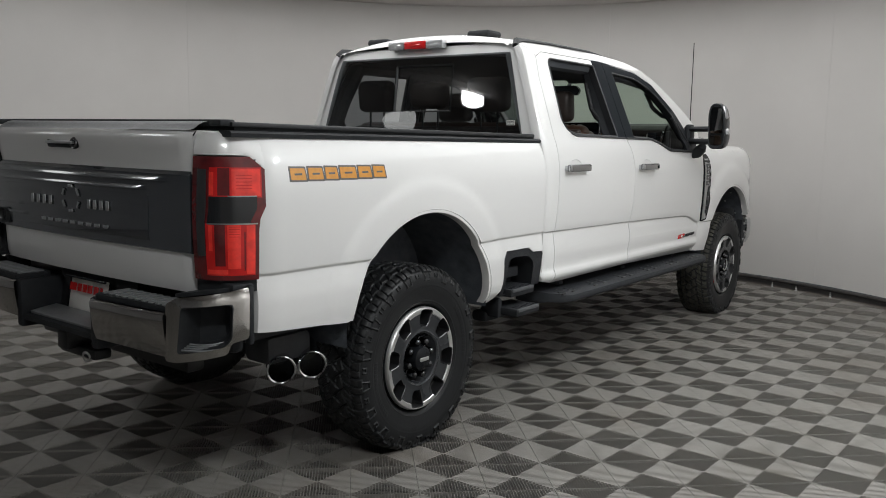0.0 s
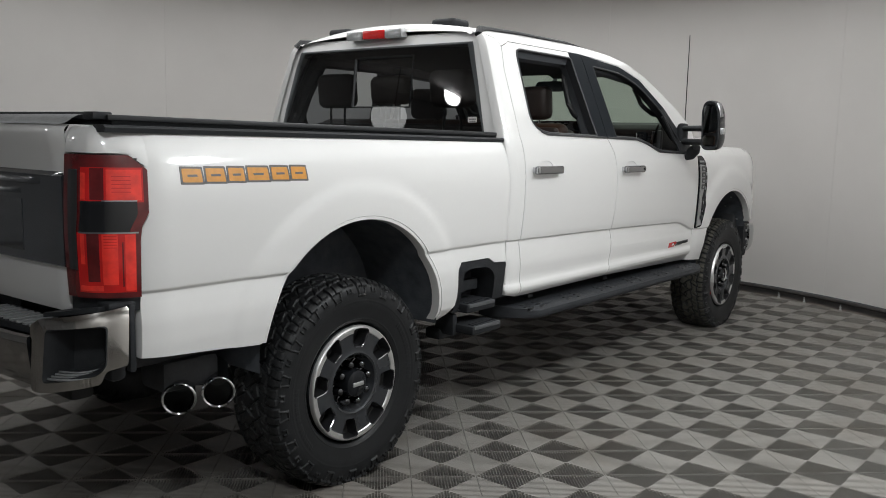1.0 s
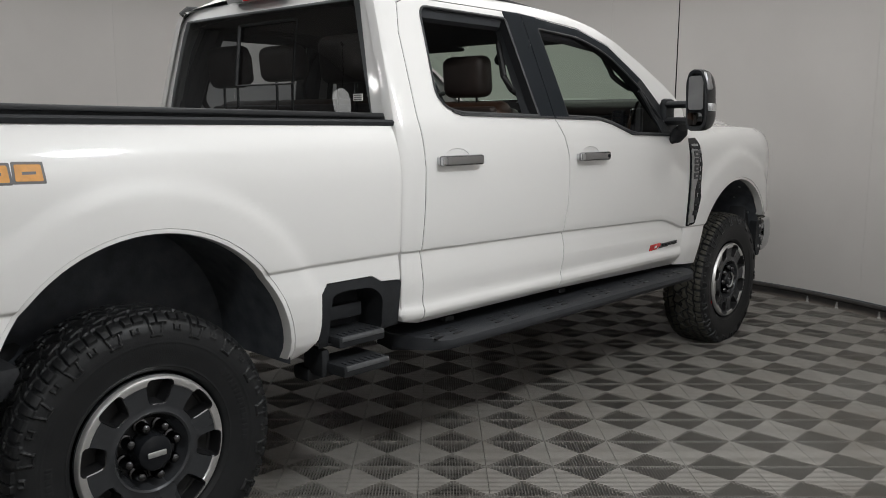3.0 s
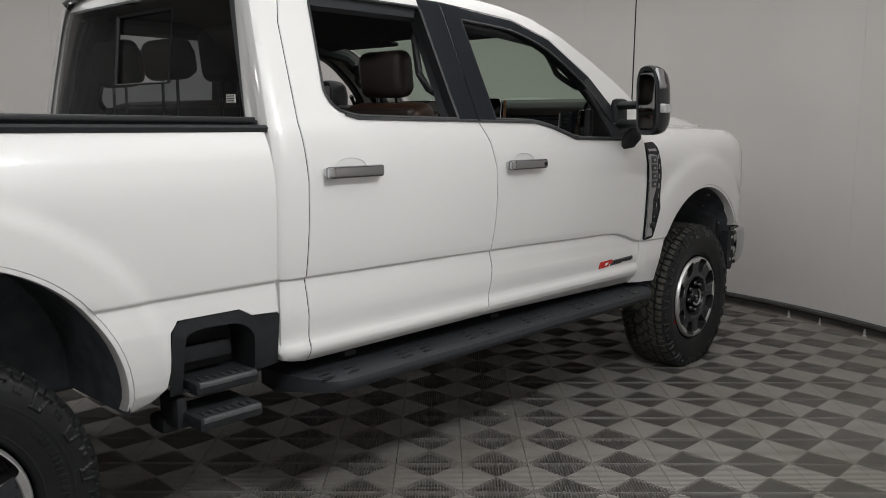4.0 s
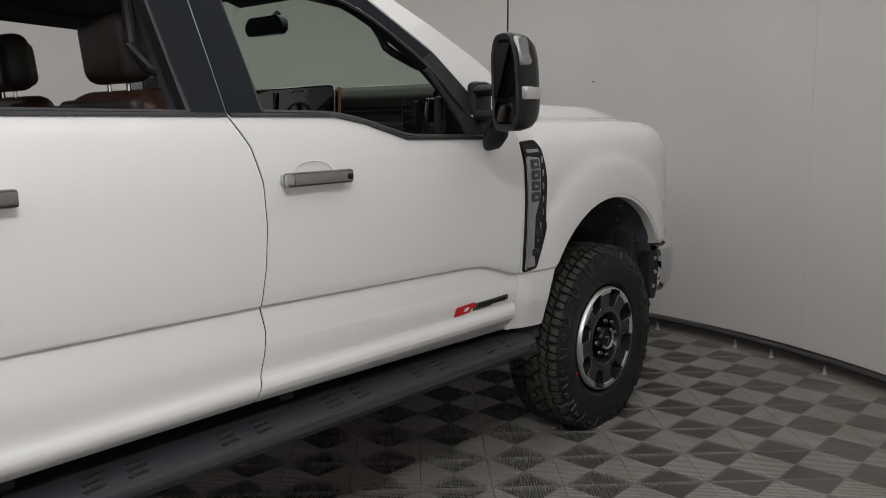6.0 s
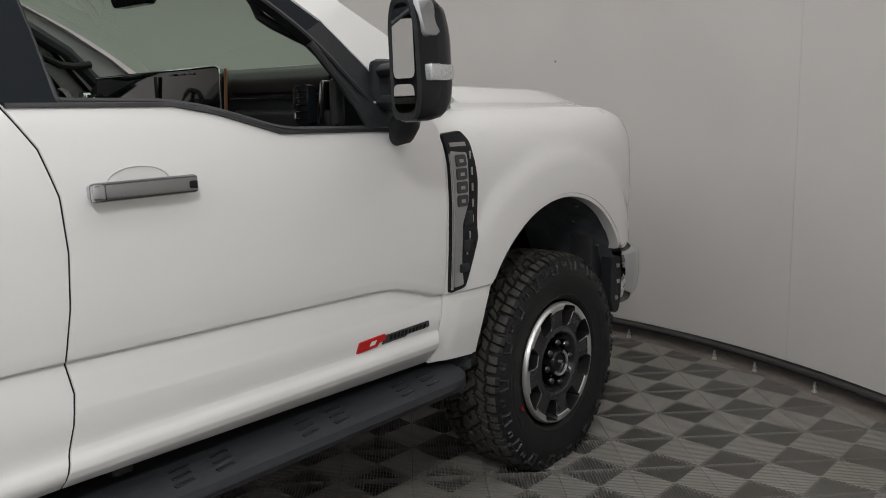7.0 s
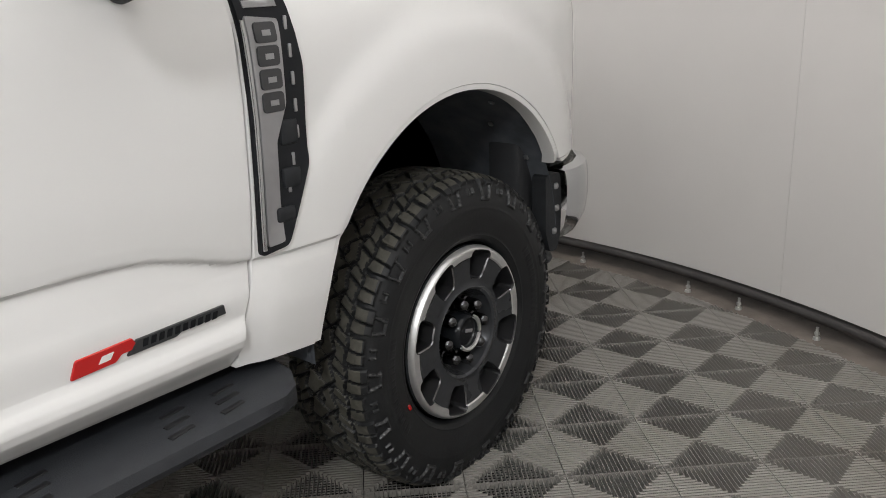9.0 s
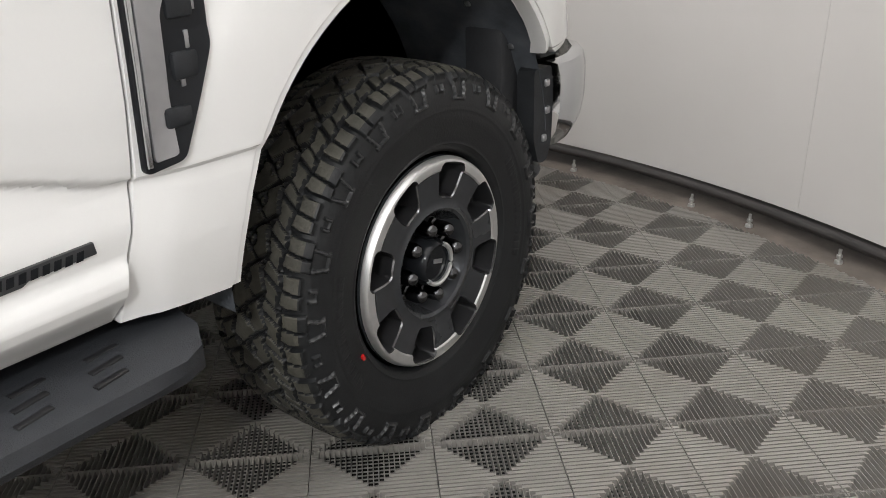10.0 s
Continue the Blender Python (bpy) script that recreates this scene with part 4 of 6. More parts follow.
SLIDE_L, SLIDE_R, SLIDE_LO, SLIDE_HI = -0.172, 0.268, 1.612, 1.888
bm = bmesh.new()
zs = span(1.455, 1.945, 10)
for sgn, near_x in ((-1, SLIDE_L), (1, SLIDE_R)):
    def side_place(z, k):
        x = near_x + (sgn * glass_edge(z) - near_x) * k / 6
        return (x, back_y(z) + 0.022 * (abs(x) / back_half(z)) ** 6 - 0.005, z)
    grid(bm, zs, range(7), side_place)
for z0, z1 in ((1.455, SLIDE_LO), (SLIDE_HI, 1.945)):
    grid(bm, [z0, z1], span(SLIDE_L, SLIDE_R, 4), lambda z, x: (x, back_y(z) - 0.005, z))
ob = part("fixed_pane", bm, GLASS_DARK, rear_glass, "dark privacy glass")
ob.visible_shadow = False
pane("sliding_pane", SLIDE_L, SLIDE_R, SLIDE_LO, SLIDE_HI, GLASS_MID, -0.012, "lighter sliding centre pane")
bm = bmesh.new()
for a, b, r in (((SLIDE_L, SLIDE_LO), (SLIDE_R, SLIDE_LO), 0.005), ((SLIDE_L, SLIDE_HI), (SLIDE_R, SLIDE_HI), 0.007), ((SLIDE_L, SLIDE_LO), (SLIDE_L, SLIDE_HI), 0.010), ((SLIDE_R, SLIDE_LO), (SLIDE_R, SLIDE_HI), 0.004)):
    tube(bm, [(a[0], back_y(a[1]) + 0.004, a[1]), (b[0], back_y(b[1]) + 0.004, b[1])], r, 6)
part("slider_frame", bm, SEAL, rear_glass)
bm = bmesh.new()
box(bm, (0.715, 1.047, 1.545), (0.055, 0.002, 0.028))
for k in range(3):
    box(bm, (0.715, 1.0455, 1.553 - 0.008 * k), (0.045, 0.001, 0.003), mat_index=1)
part("sticker", bm, [PAPER, DARKBADGE], rear_glass, "small white sticker with dark bars", smooth=False)
# third brake lamp
lamp3 = new("brake_lamp")
lamp3.parent = truck
tagged(lamp3, "high brake lamp with red middle and clear ends")
for x0, x1, m_ in ((-0.225, -0.095, CLEAR), (-0.095, 0.075, RED), (0.075, 0.205, CLEAR)):
    bm = bmesh.new()
    box(bm, ((x0 + x1) / 2, 1.085, 2.012), (x1 - x0 - 0.002, 0.050, 0.050), 0.008)
    part("lens", bm, m_, lamp3)
# windscreen
bm = bmesh.new()


def screen_place(t, u):
    y, z = 2.70 + (3.60 - 2.70) * t, 1.925 + (1.445 - 1.925) * t + 0.05 * math.sin(math.pi * t) * 0.9
    half = 0.70 + 0.15 * t
    return (u * half, y + 0.12 * (1 - u * u), z + 0.045 * (1 - u * u) * (1 - t))


grid(bm, span(0, 1, 14), span(-1, 1, 24), screen_place)
ob = part("windscreen", bm, GLASS_GREEN, truck, "green-tinted windscreen")
ob.visible_shadow = False

# hood and nose
bm = bmesh.new()


def hood_place(y, u):
    a = abs(u)
    z = float(np.interp(a, [0, 0.35, 0.55, 0.66, 0.76, 0.88, 0.95, 1.0], [1.540, 1.535, 1.520, 1.485, 1.452, 1.436, 1.425, 1.405]))
    back = float(np.interp(y, [3.40, 3.55, 4.0, 4.5, 4.75, 4.9], [0.02, 0.0, -0.015, -0.045, -0.085, -0.16]))
    half = 0.862 - (max(0, y - 4.4) / 0.3) ** 2 * 0.06
    return (u * half, y + 0.18 * (1 - a ** 2) * max(0, (y - 3.8)) / 1.0, z + back * (0.25 + 0.75 * (1 - a)))


grid(bm, span(3.52, 4.60, 26), [i / 30 for i in range(-30, 31)], hood_place)
hood = part("hood", bm, PAINT, truck)
bm = bmesh.new()
box(bm, (0, 3.52, 1.43), (1.6, 0.20, 0.05), 0.015)
part("cowl", bm, BLACK, truck)
bm = bmesh.new()
tube(bm, [(0.80, 3.50, 1.43), (0.80, 3.505, 1.47), (0.79, 3.51, 1.475), (0.772, 3.55, 2.22)], [0.016, 0.012, 0.004, 0.0030], 8)
part("antenna", bm, GLOSS, truck, "thin black whip antenna")
# front end
bm = bmesh.new()
grid(bm, span(0.72, 1.37, 8), span(-0.62, 0.62, 10), lambda z, x: (x, 4.80 + 0.03 * (1 - x * x) - 0.05 * max(0, z - 1.2), z))
grille = part("grille", bm, GLOSS, truck, "black grille")
for k in range(4):
    bm = bmesh.new()
    box(bm, (0, 4.825, 0.86 + 0.13 * k), (1.2, 0.04, 0.06), 0.012)
    part("grille_bar", bm, DARKCHROME, grille)
for side in (1, -1):
    bm = bmesh.new()
    pts = [(4.635, 0.90), (4.645, 1.27), (4.60, 1.345)]
    grid(bm, span(0.885, 1.335, 10), span(0, 1, 8), lambda z, t: (side * (fender_surface(4.66, z) - 0.006 - (fender_surface(4.66, z) - 0.62) * t ** 1.5),
         4.660 + 0.17 * math.sin(t * math.pi / 2) - 0.03 * max(0, (z - 1.25) / 0.1), z))
    part("headlight", bm, CLEAR, truck, "clear headlight wrapping the fender")
    bm = bmesh.new()
    box(bm, (side * 0.905, 4.575, 0.801), (0.03, 0.09, 0.010), 0.003)
    part("fender_clip", bm, BLACK, truck)
# front bumper
bumper = new("front_bumper")
bumper.parent = truck
tagged(bumper, "chrome front bumper with black end brackets")
bm = bmesh.new()
rows = []
half = [(0.943, 4.590), (0.948, 4.645), (0.938, 4.705), (0.905, 4.785), (0.84, 4.865), (0.72, 4.93), (0.5, 4.975), (0.0, 5.0)]
plan = half + [(-x, y) for x, y in half[-2::-1]]
for x, y in plan:
    rows.append([bm.verts.new((x * (1 - o * 0.6), y - o * 0.6, z)) for z, o in ((0.785, 0.05), (0.775, 0.010), (0.74, 0.0), (0.66, 0.0), (0.60, 0.012), (0.56, 0.045))])
for a, b in zip(rows, rows[1:]):
    for k in range(5):
        bm.faces.new((a[k], a[k + 1], b[k + 1], b[k]))
part("bumper_bar", bm, CHROME, bumper)
for side in (1, -1):
    bm = bmesh.new()
    prism(bm, rounded([(4.49, 0.775), (4.49, 0.60), (4.515, 0.53), (4.555, 0.53), (4.575, 0.58), (4.58, 0.70), (4.57, 0.775)], 0.015), lambda a, b, d: (side * (0.928 - d), a, b), 0.05, 0.004)
    end = part("end_bracket", bm, BLACK, bumper, "black bumper end bracket with bolts")
    for y0, z0 in ((4.545, 0.735), (4.55, 0.665), (4.535, 0.595)):
        bm = bmesh.new()
        box(bm, (side * 0.930, y0, z0), (0.012, 0.020, 0.020), 0.006)
        part("bolt", bm, SATIN, end)
    bm = bmesh.new()
    box(bm, (side * 0.80, 4.53, 0.69), (0.12, 0.16, 0.38), 0.02)
    part("splash_shield", bm, UNDER, end, "dark splash shield")
    bm = bmesh.new()
    tube(bm, [(side * 0.88, 4.45, 0.56), (side * 0.90, 4.52, 0.50), (side * 0.86, 4.60, 0.48)], 0.02, 8)
    part("tow_hook", bm, UNDER, end)

# ---- bed cover, tailgate and rear bumper ----
def rail_rise(bm, rear, front):
    """The bed rail climbs a little towards the tail."""
    for v in bm.verts:
        v.co.z += float(np.interp(v.co.y, [-1.0, 1.05], [rear, front]))
    return bm


bm = bmesh.new()
box(bm, (0, 0.02, 1.452), (1.74, 2.06, 0.022), 0.006)
cover = part("bed_cover", rail_rise(bm, 0.030, 0.010), BLACK, truck, "flat black bed cover")
for side in (1, -1):
    bm = bmesh.new()
    prism(bm, [(0.835, 1.425), (0.908, 1.425), (0.912, 1.440), (0.903, 1.448), (0.845, 1.450)], lambda a, b, d: (side * a, -1.055 + d, b), 2.125, 0.0)
    part("rail_cap", rail_rise(bm, 0.024, 0.008), BLACK, truck, "black bed rail cap")
    bm = bmesh.new()
    box(bm, (side * 0.872, 0.0, 1.463), (0.028, 2.06, 0.018), 0.004)
    part("cover_rail", rail_rise(bm, 0.032, 0.010), SEAL, cover)
    bm = bmesh.new()
    box(bm, (side * 0.842, -1.040, 1.500), (0.066, 0.066, 0.024), 0.006)
    part("corner_clamp", bm, BLACK, cover)
bm = bmesh.new()
box(bm, (0, -1.006, 1.500), (1.62, 0.030, 0.026), 0.006)
part("cover_end", bm, BLACK, cover, "black end bar of the bed cover")
bm = bmesh.new()
box(bm, (0, 1.02, 1.05), (1.74, 0.02, 0.74))
box(bm, (0, 0.03, 0.90), (0.98, 1.98, 0.04))
part("bed_tub", bm, SEAM_TUB_BLACK, truck)

TG = 0.752
gate_table = ([0.868, 0.90, 0.95, 1.0, 1.30, 1.32, 1.38, 1.42, 1.45, 1.462, 1.472], [-1.090, -1.097, -1.100, -1.102, -1.100, -1.102, -1.112, -1.121, -1.124, -1.119, -1.104])


def gate_y(z, x=0.0):
    return float(np.interp(z, *gate_table)) - 0.028 * (1 - (x / TG) ** 2)


bm = bmesh.new()
grid(bm, [0.868, 0.88, 0.90, 0.95, 1.0, 1.1, 1.2, 1.29, 1.305, 1.32, 1.35, 1.38, 1.40, 1.42, 1.44, 1.455, 1.465, 1.472], span(-TG, TG, 40),
     lambda z, x: (x, gate_y(z, x) + 0.02 * max(0, (abs(x) - 0.72) / 0.032) ** 2, z))
grid(bm, [-1.104, -1.06, -0.98], span(-TG, TG, 20), lambda y, x: (x, y - 0.028 * (1 - (x / TG) ** 2) * (1 if y < -1.1 else 0.6), 1.472))
for side in (1, -1):
    grid(bm, (0.868, 1.0, 1.2, 1.36, 1.44, 1.472), (0.0, 0.06), lambda z, d: (side * TG, gate_y(z, TG) + 0.02 + d, z))
grid(bm, (0.0, 0.06), span(-TG, TG, 10), lambda d, x: (x, gate_y(0.868, x) + d, 0.868))
gate = part("tailgate", bm, PAINT, truck, "white tailgate with a gloss black band")
# the dark spoiler cap over the gate, stepped back in its middle
bm = bmesh.new()


def cap_edge(d, x):
    mid_in = 0.012 * (1 - min(1, max(0, (abs(x + 0.15) - 0.50) / 0.05)))
    bow = 0.028 * (1 - (x / TG) ** 2)
    return (x, -1.112 + mid_in - bow * (1 - d) + 0.080 * d, 1.472 + (0.0, 0.006, 0.020, 0.030, 0.033)[round(d * 4)])


grid(bm, (0.0, 0.25, 0.5, 0.75, 1.0), span(-TG + 0.004, TG - 0.004, 60), cap_edge)
part("gate_cap", bm, LEDGE, gate, "dark grey spoiler cap")


def on_gate(x, z, lift):
    return (x, gate_y(1.1, x) - lift, z)


def strip(z0, z1, x0, x1, lift, thick, material, name, parent, label=""):
    bm = bmesh.new()
    rows = [[bm.verts.new((x, gate_y(1.1, x) - o, z)) for x in span(x0, x1, 30)] for z, o in
            ((z0, lift - 0.006), (z0, lift + thick * 0.6), (z0 + 0.004, lift + thick), (z1 - 0.004, lift + thick), (z1, lift + thick * 0.6), (z1, lift - 0.006))]
    for a, b in zip(rows, rows[1:]):
        for k in range(30):
            bm.faces.new((a[k], a[k + 1], b[k + 1], b[k]))
    for k in (0, 30):
        bm.faces.new([r[k] for r in rows])
    return part(name, bm, material, parent, label)


band = strip(1.018, 1.312, -TG + 0.008, TG - 0.008, 0.0, 0.012, BANDGLOSS, "tailgate_band", gate, "gloss black tailgate band")


def rib(z0, z1, x0, x1, lift, thick):
    """A raised rib with a sharp lower edge and a face that leans back towards its top."""
    bm = bmesh.new()
    rows = [[bm.verts.new((x, gate_y(1.1, x) - lift - o * min(1, (x1 - x) / 0.05, (x - x0) / 0.05 + 0.2), z)) for x in span(x0, x1, 40)] for z, o in
            ((z0, -0.002), (z0 + 0.003, thick), (z0 + 0.006, thick), (z1, -0.002))]
    for a, b in zip(rows, rows[1:]):
        for k in range(40):
            bm.faces.new((a[k], a[k + 1], b[k + 1], b[k]))
    part("band_rib", bm, BANDGLOSS, band)


rib(1.276, 1.302, -0.742, 0.62, 0.012, 0.010)
rib(1.240, 1.262, -0.742, 0.50, 0.012, 0.008)
rib(1.128, 1.146, -0.742, -0.46, 0.014, 0.006)
rib(1.084, 1.100, -0.742, -0.42, 0.014, 0.006)
rib(1.303, 1.322, -0.744, 0.744, 0.004, 0.010)
strip(1.050, 1.225, -0.63, 0.50, 0.012, 0.002, BANDGLOSS, "band_inset", band)
for k in range(4):
    for x0 in (-0.385 + 0.055 * k, 0.090 + 0.045 * k):
        bm = bmesh.new()
        box(bm, on_gate(x0 + 0.016, 1.166, 0.018), (0.022, 0.006, 0.040), 0.003)
        part("letter_bar", bm, CHROME, band)
for ang in range(0, 360, 60):
    bm = bmesh.new()
    box(bm, on_gate(-0.035 + 0.066 * math.cos(radians(ang + 30)), 1.182 + 0.052 * math.sin(radians(ang + 30)), 0.018), (0.034, 0.006, 0.014), 0.003, pose(0, 0, 0, 0, -(ang + 120), 0))
    part("emblem_bar", bm, CHROME, band, "chrome emblem bar")
for k in range(9):
    bm = bmesh.new()
    box(bm, on_gate(-0.275 + 0.062 * k, 1.081, 0.016), (0.040, 0.005, 0.016), 0.002)
    part("letter_bar", bm, CHROME, band)
bm = bmesh.new()
prism(bm, rounded([(-0.205, 1.392), (0.045, 1.392), (0.045, 1.432), (-0.205, 1.432)], 0.012), lambda a, b, d: (a, gate_y(1.40, a) - d, b), 0.005, 0.002)
th = part("tailgate_handle", bm, GLOSS, gate, "dark tailgate handle with a bright grip and a round camera")
bm = bmesh.new()
box(bm, (-0.09, gate_y(1.40) - 0.010, 1.414), (0.21, 0.016, 0.012), 0.003)
part("grip", bm, SATIN, th, "bright grip bar")
bm = bmesh.new()
q = pose(0.016, gate_y(1.40) - 0.006, 1.412, 90, 0, 0)
lathe(bm, [(0.0, -0.002), (0.014, -0.001), (0.016, 0.004), (0.021, 0.006), (0.024, 0.002), (0.025, -0.006)], 28)
bmesh.ops.transform(bm, matrix=q @ pose(0, 0, 0, 0, -90, 0), verts=bm.verts[:])
part("camera_ring", bm, DARKCHROME, th, "round rear-view camera")
bm = bmesh.new()
box(bm, (-0.674, gate_y(1.06, -0.674) - 0.008, 1.065), (0.075, 0.014, 0.075), 0.030, None, 4)
part("round_badge", bm, DARKBADGE, gate, "small dark round badge")

# tail lamps and the rounded bed corners above them
LAMP_PATH = [(0.0, 0.762, -1.108), (0.22, 0.810, -1.105), (0.42, 0.860, -1.088), (0.60, 0.905, -1.048), (0.74, 0.934, -0.998), (0.86, 0.950, -0.955), (1.0, 0.9575, -0.905)]
path_x = table([(u, x) for u, x, y in LAMP_PATH], 36)
path_y = table([(u, y) for u, x, y in LAMP_PATH], 36)
for side in (1, -1):
    lampt = new("tail_lamp")
    lampt.parent = truck
    tagged(lampt, "tall red tail lamp with a dark middle")

    def lamp_end(z):
        """How far round the side the lens reaches: less below the notch."""
        return 0.824 + 0.070 * min(1, max(0, (z - 1.147) / 0.048)) - 0.145 * max(0, (z - 1.345) / 0.035)

    def lens(name, z0, z1, u0, u1, material, lift=0.0, label="", free=False):
        bm = bmesh.new()

        def place(z, u):
            q = u if free else u * lamp_end(z)
            d = Vector((path_x(min(q + 0.03, 1)) - path_x(max(q - 0.03, 0)), path_y(min(q + 0.03, 1)) - path_y(max(q - 0.03, 0))))
            nx, ny = d.y, -d.x
            ln = math.hypot(nx, ny) or 1
            bulge = 0.010 * math.sin(math.pi * min(1, max(0, (z - 0.91) / 0.47))) if not free else 0.0
            o = lift + bulge + 0.003
            return (side * (path_x(q) + nx / ln * o), path_y(q) + ny / ln * o, z)
        grid(bm, span(z0, z1, 10), span(u0, u1, 18), place)
        return part(name, bm, material, lampt, label)
    lens("lens", 0.932, 1.380, 0.0, 1.0, REDDARK)
    lens("upper_lens", 1.234, 1.342, 0.38, 0.955, RED, 0.002, "bright red upper lens")
    lens("lower_lens", 0.950, 1.140, 0.34, 0.955, RED, 0.002, "bright red lower lens")
    lens("dark_lens", 1.142, 1.238, 0.38, 0.90, SCREEN, 0.003, "smoked middle lens")
    lens("inner_strip", 1.02, 1.335, 0.14, 0.33, DARKBADGE, 0.002, "smoked inner strip")
    for z0, z1, u0, u1 in ((1.242, 1.325, 0.385, 0.455), (1.240, 1.336, 0.66, 0.94), (1.04, 1.136, 0.40, 0.47), (0.975, 1.136, 0.66, 0.80), (0.955, 1.134, 0.86, 0.95), (0.955, 0.972, 0.36, 0.66)):
        lens("reflector", z0, z1, u0, u1, REDHOT, 0.0028)
    lens("shade_bar", 1.242, 1.340, 0.50, 0.64, REDDARK, 0.0034)
    lens("shade_bar", 0.985, 1.138, 0.50, 0.63, REDDARK, 0.0034)
    lens("shade_bar", 0.968, 1.110, 0.835, 0.848, REDDARK, 0.0034)
    for k in range(5):
        lens("lens_rib", 1.265 + 0.012 * k, 1.268 + 0.012 * k, 0.70, 0.85, RED, 0.0036)
        lens("lens_rib", 1.092 + 0.009 * k, 1.094 + 0.009 * k, 0.68, 0.79, RED, 0.0036)
    lens("chrome_line", 1.237, 1.241, 0.62, 0.90, CHROME, 0.0042)
    lens("chrome_line", 1.137, 1.142, 0.38, 0.98, CHROME, 0.0042)
    bm = bmesh.new()
    prism(bm, [(path_x(u) - 0.012, path_y(u) + 0.012) for u in span(0, 0.80, 12)] + [(0.88, -0.90), (0.762, -0.90)], lambda a, b, d: (side * a, b, 0.885 + d), 0.485)
    part("lamp_box", bm, BLACK, lampt)
    bm = bmesh.new()
    zs_c = [1.382, 1.386, 1.396, 1.410, 1.426, 1.444, 1.460, 1.468, 1.472]
    off = [-0.010, 0.0, 0.0, -0.002, -0.006, -0.012, -0.020, -0.034, -0.075]

    def cap_place(z, u):
        d = Vector((path_x(min(u + 0.03, 1)) - path_x(max(u - 0.03, 0)), path_y(min(u + 0.03, 1)) - path_y(max(u - 0.03, 0))))
        ln = d.length or 1
        low_z = 1.382 - 0.038 * min(1, max(0, (u - 0.75) / 0.15)) * min(1, max(0, (0.97 - u) / 0.05))
        z = low_z + (z - 1.382) * (1.472 - low_z) / 0.090
        w = min(1.0, max(0.0, (u - 0.35) / 0.60))
        w = w * w * (3 - 2 * w)
        o = float(np.interp(z, zs_c, off)) * (1 - w) + (bed_x(min(z, 1.46)) - 0.9615 - 4 * max(0, z - 1.458)) * w
        return (side * (path_x(u) + d.y / ln * o), path_y(u) - d.x / ln * o, z)
    grid(bm, zs_c, span(0.0, 0.97, 18), cap_place)
    part("bed_corner", bm, PAINT, truck)

# rear bumper
rb = new("rear_bumper")
rb.parent = truck
tagged(rb, "chrome and black step rear bumper with ribbed pads")
for side in (1, -1):
    # chrome face from the middle block round the corner
    bm = bmesh.new()
    prof = [(0.817, -0.004), (0.812, 0.008), (0.802, 0.012), (0.76, 0.009), (0.70, 0.002), (0.66, -0.008), (0.630, -0.024)]
    path = [(0.305, -1.262), (0.33, -1.270), (0.50, -1.262), (0.68, -1.246), (0.745, -1.232)]
    rows = [[bm.verts.new((side * x, y - o, z + (0.028 * max(0, (0.50 - abs(x - 0.50)) / 0.5) if z < 0.65 else 0))) for z, o in prof] for x, y in path]
    for a, b in zip(rows, rows[1:]):
        for k in range(len(prof) - 1):
            bm.faces.new((a[k], a[k + 1], b[k + 1], b[k]))
    part("chrome_face", bm, BUMPERCHROME, rb)
    # corner: frame round a dark foot pocket
    bm = bmesh.new()
    outer = rounded([(0.0, 0.640), (0.012, 0.850), (0.07, 0.878), (0.40, 0.908), (0.392, 0.722), (0.31, 0.712), (0.29, 0.672), (0.06, 0.640)], 0.014)
    innr = rounded([(0.070, 0.672), (0.094, 0.846), (0.320, 0.857), (0.312, 0.726), (0.28, 0.700)], 0.018)

    def corner_pt(u, z, d=0.0):
        a = min(1.0, max(0.0, u / 0.40))
        d += 0.9 * max(0, z - 0.862) ** 1.25
        return (side * (0.742 + 0.218 * math.sin(a * math.pi / 2) - d * a), -1.235 + 0.215 * (1 - math.cos(a * math.pi / 2)) + d * (1 - a * 0.5), z)
    edges = []
    for lp in (outer, innr):
        vs = [bm.verts.new((0, u, z)) for u, z in lp]
        edges += [bm.edges.new((vs[i], vs[(i + 1) % len(vs)])) for i in range(len(vs))]
    bmesh.ops.triangle_fill(bm, use_beauty=True, edges=edges, normal=(1, 0, 0))
    for k in range(1, 4):
        bmesh.ops.bisect_plane(bm, geom=bm.verts[:] + bm.edges[:] + bm.faces[:], plane_co=(0, 0, 0.860 + 0.012 * k), plane_no=(0, 0, 1), dist=1e-5)
    for k in range(1, 22):
        bmesh.ops.bisect_plane(bm, geom=bm.verts[:] + bm.edges[:] + bm.faces[:], plane_co=(0, 0.0185 * k, 0), plane_no=(0, 1, 0), dist=1e-5)
    for v in bm.verts:
        v.co = corner_pt(v.co.y, v.co.z)
    part("corner_face", bm, BUMPERCHROME, rb)
    bm = bmesh.new()
    rings_p = [[bm.verts.new(corner_pt(0.20 + (u - 0.20) * k, 0.775 + (z - 0.775) * k, d)) for u, z in innr] for k, d in ((1.0, 0.0), (0.97, -0.004), (0.93, 0.004), (0.82, 0.11))]
    for ra, rb2 in zip(rings_p, rings_p[1:]):
        for i in range(len(innr)):
            j = (i + 1) % len(innr)
            bm.faces.new((ra[i], ra[j], rb2[j], rb2[i]))
    bm.faces.new(rings_p[-1])
    fp = part("foot_pocket", bm, BLACK, rb, "black corner foot pocket")
    for k in range(4):
        bm = bmesh.new()
        tube(bm, [corner_pt(u, 0.688 + 0.004 * k + 0.10 * max(0, u - 0.2), 0.006 + 0.016 * k) for u in span(0.09, 0.285, 6)], 0.004, 6)
        part("tread_rib", bm, PADGREY, fp)
    # top pads
    bm = bmesh.new()
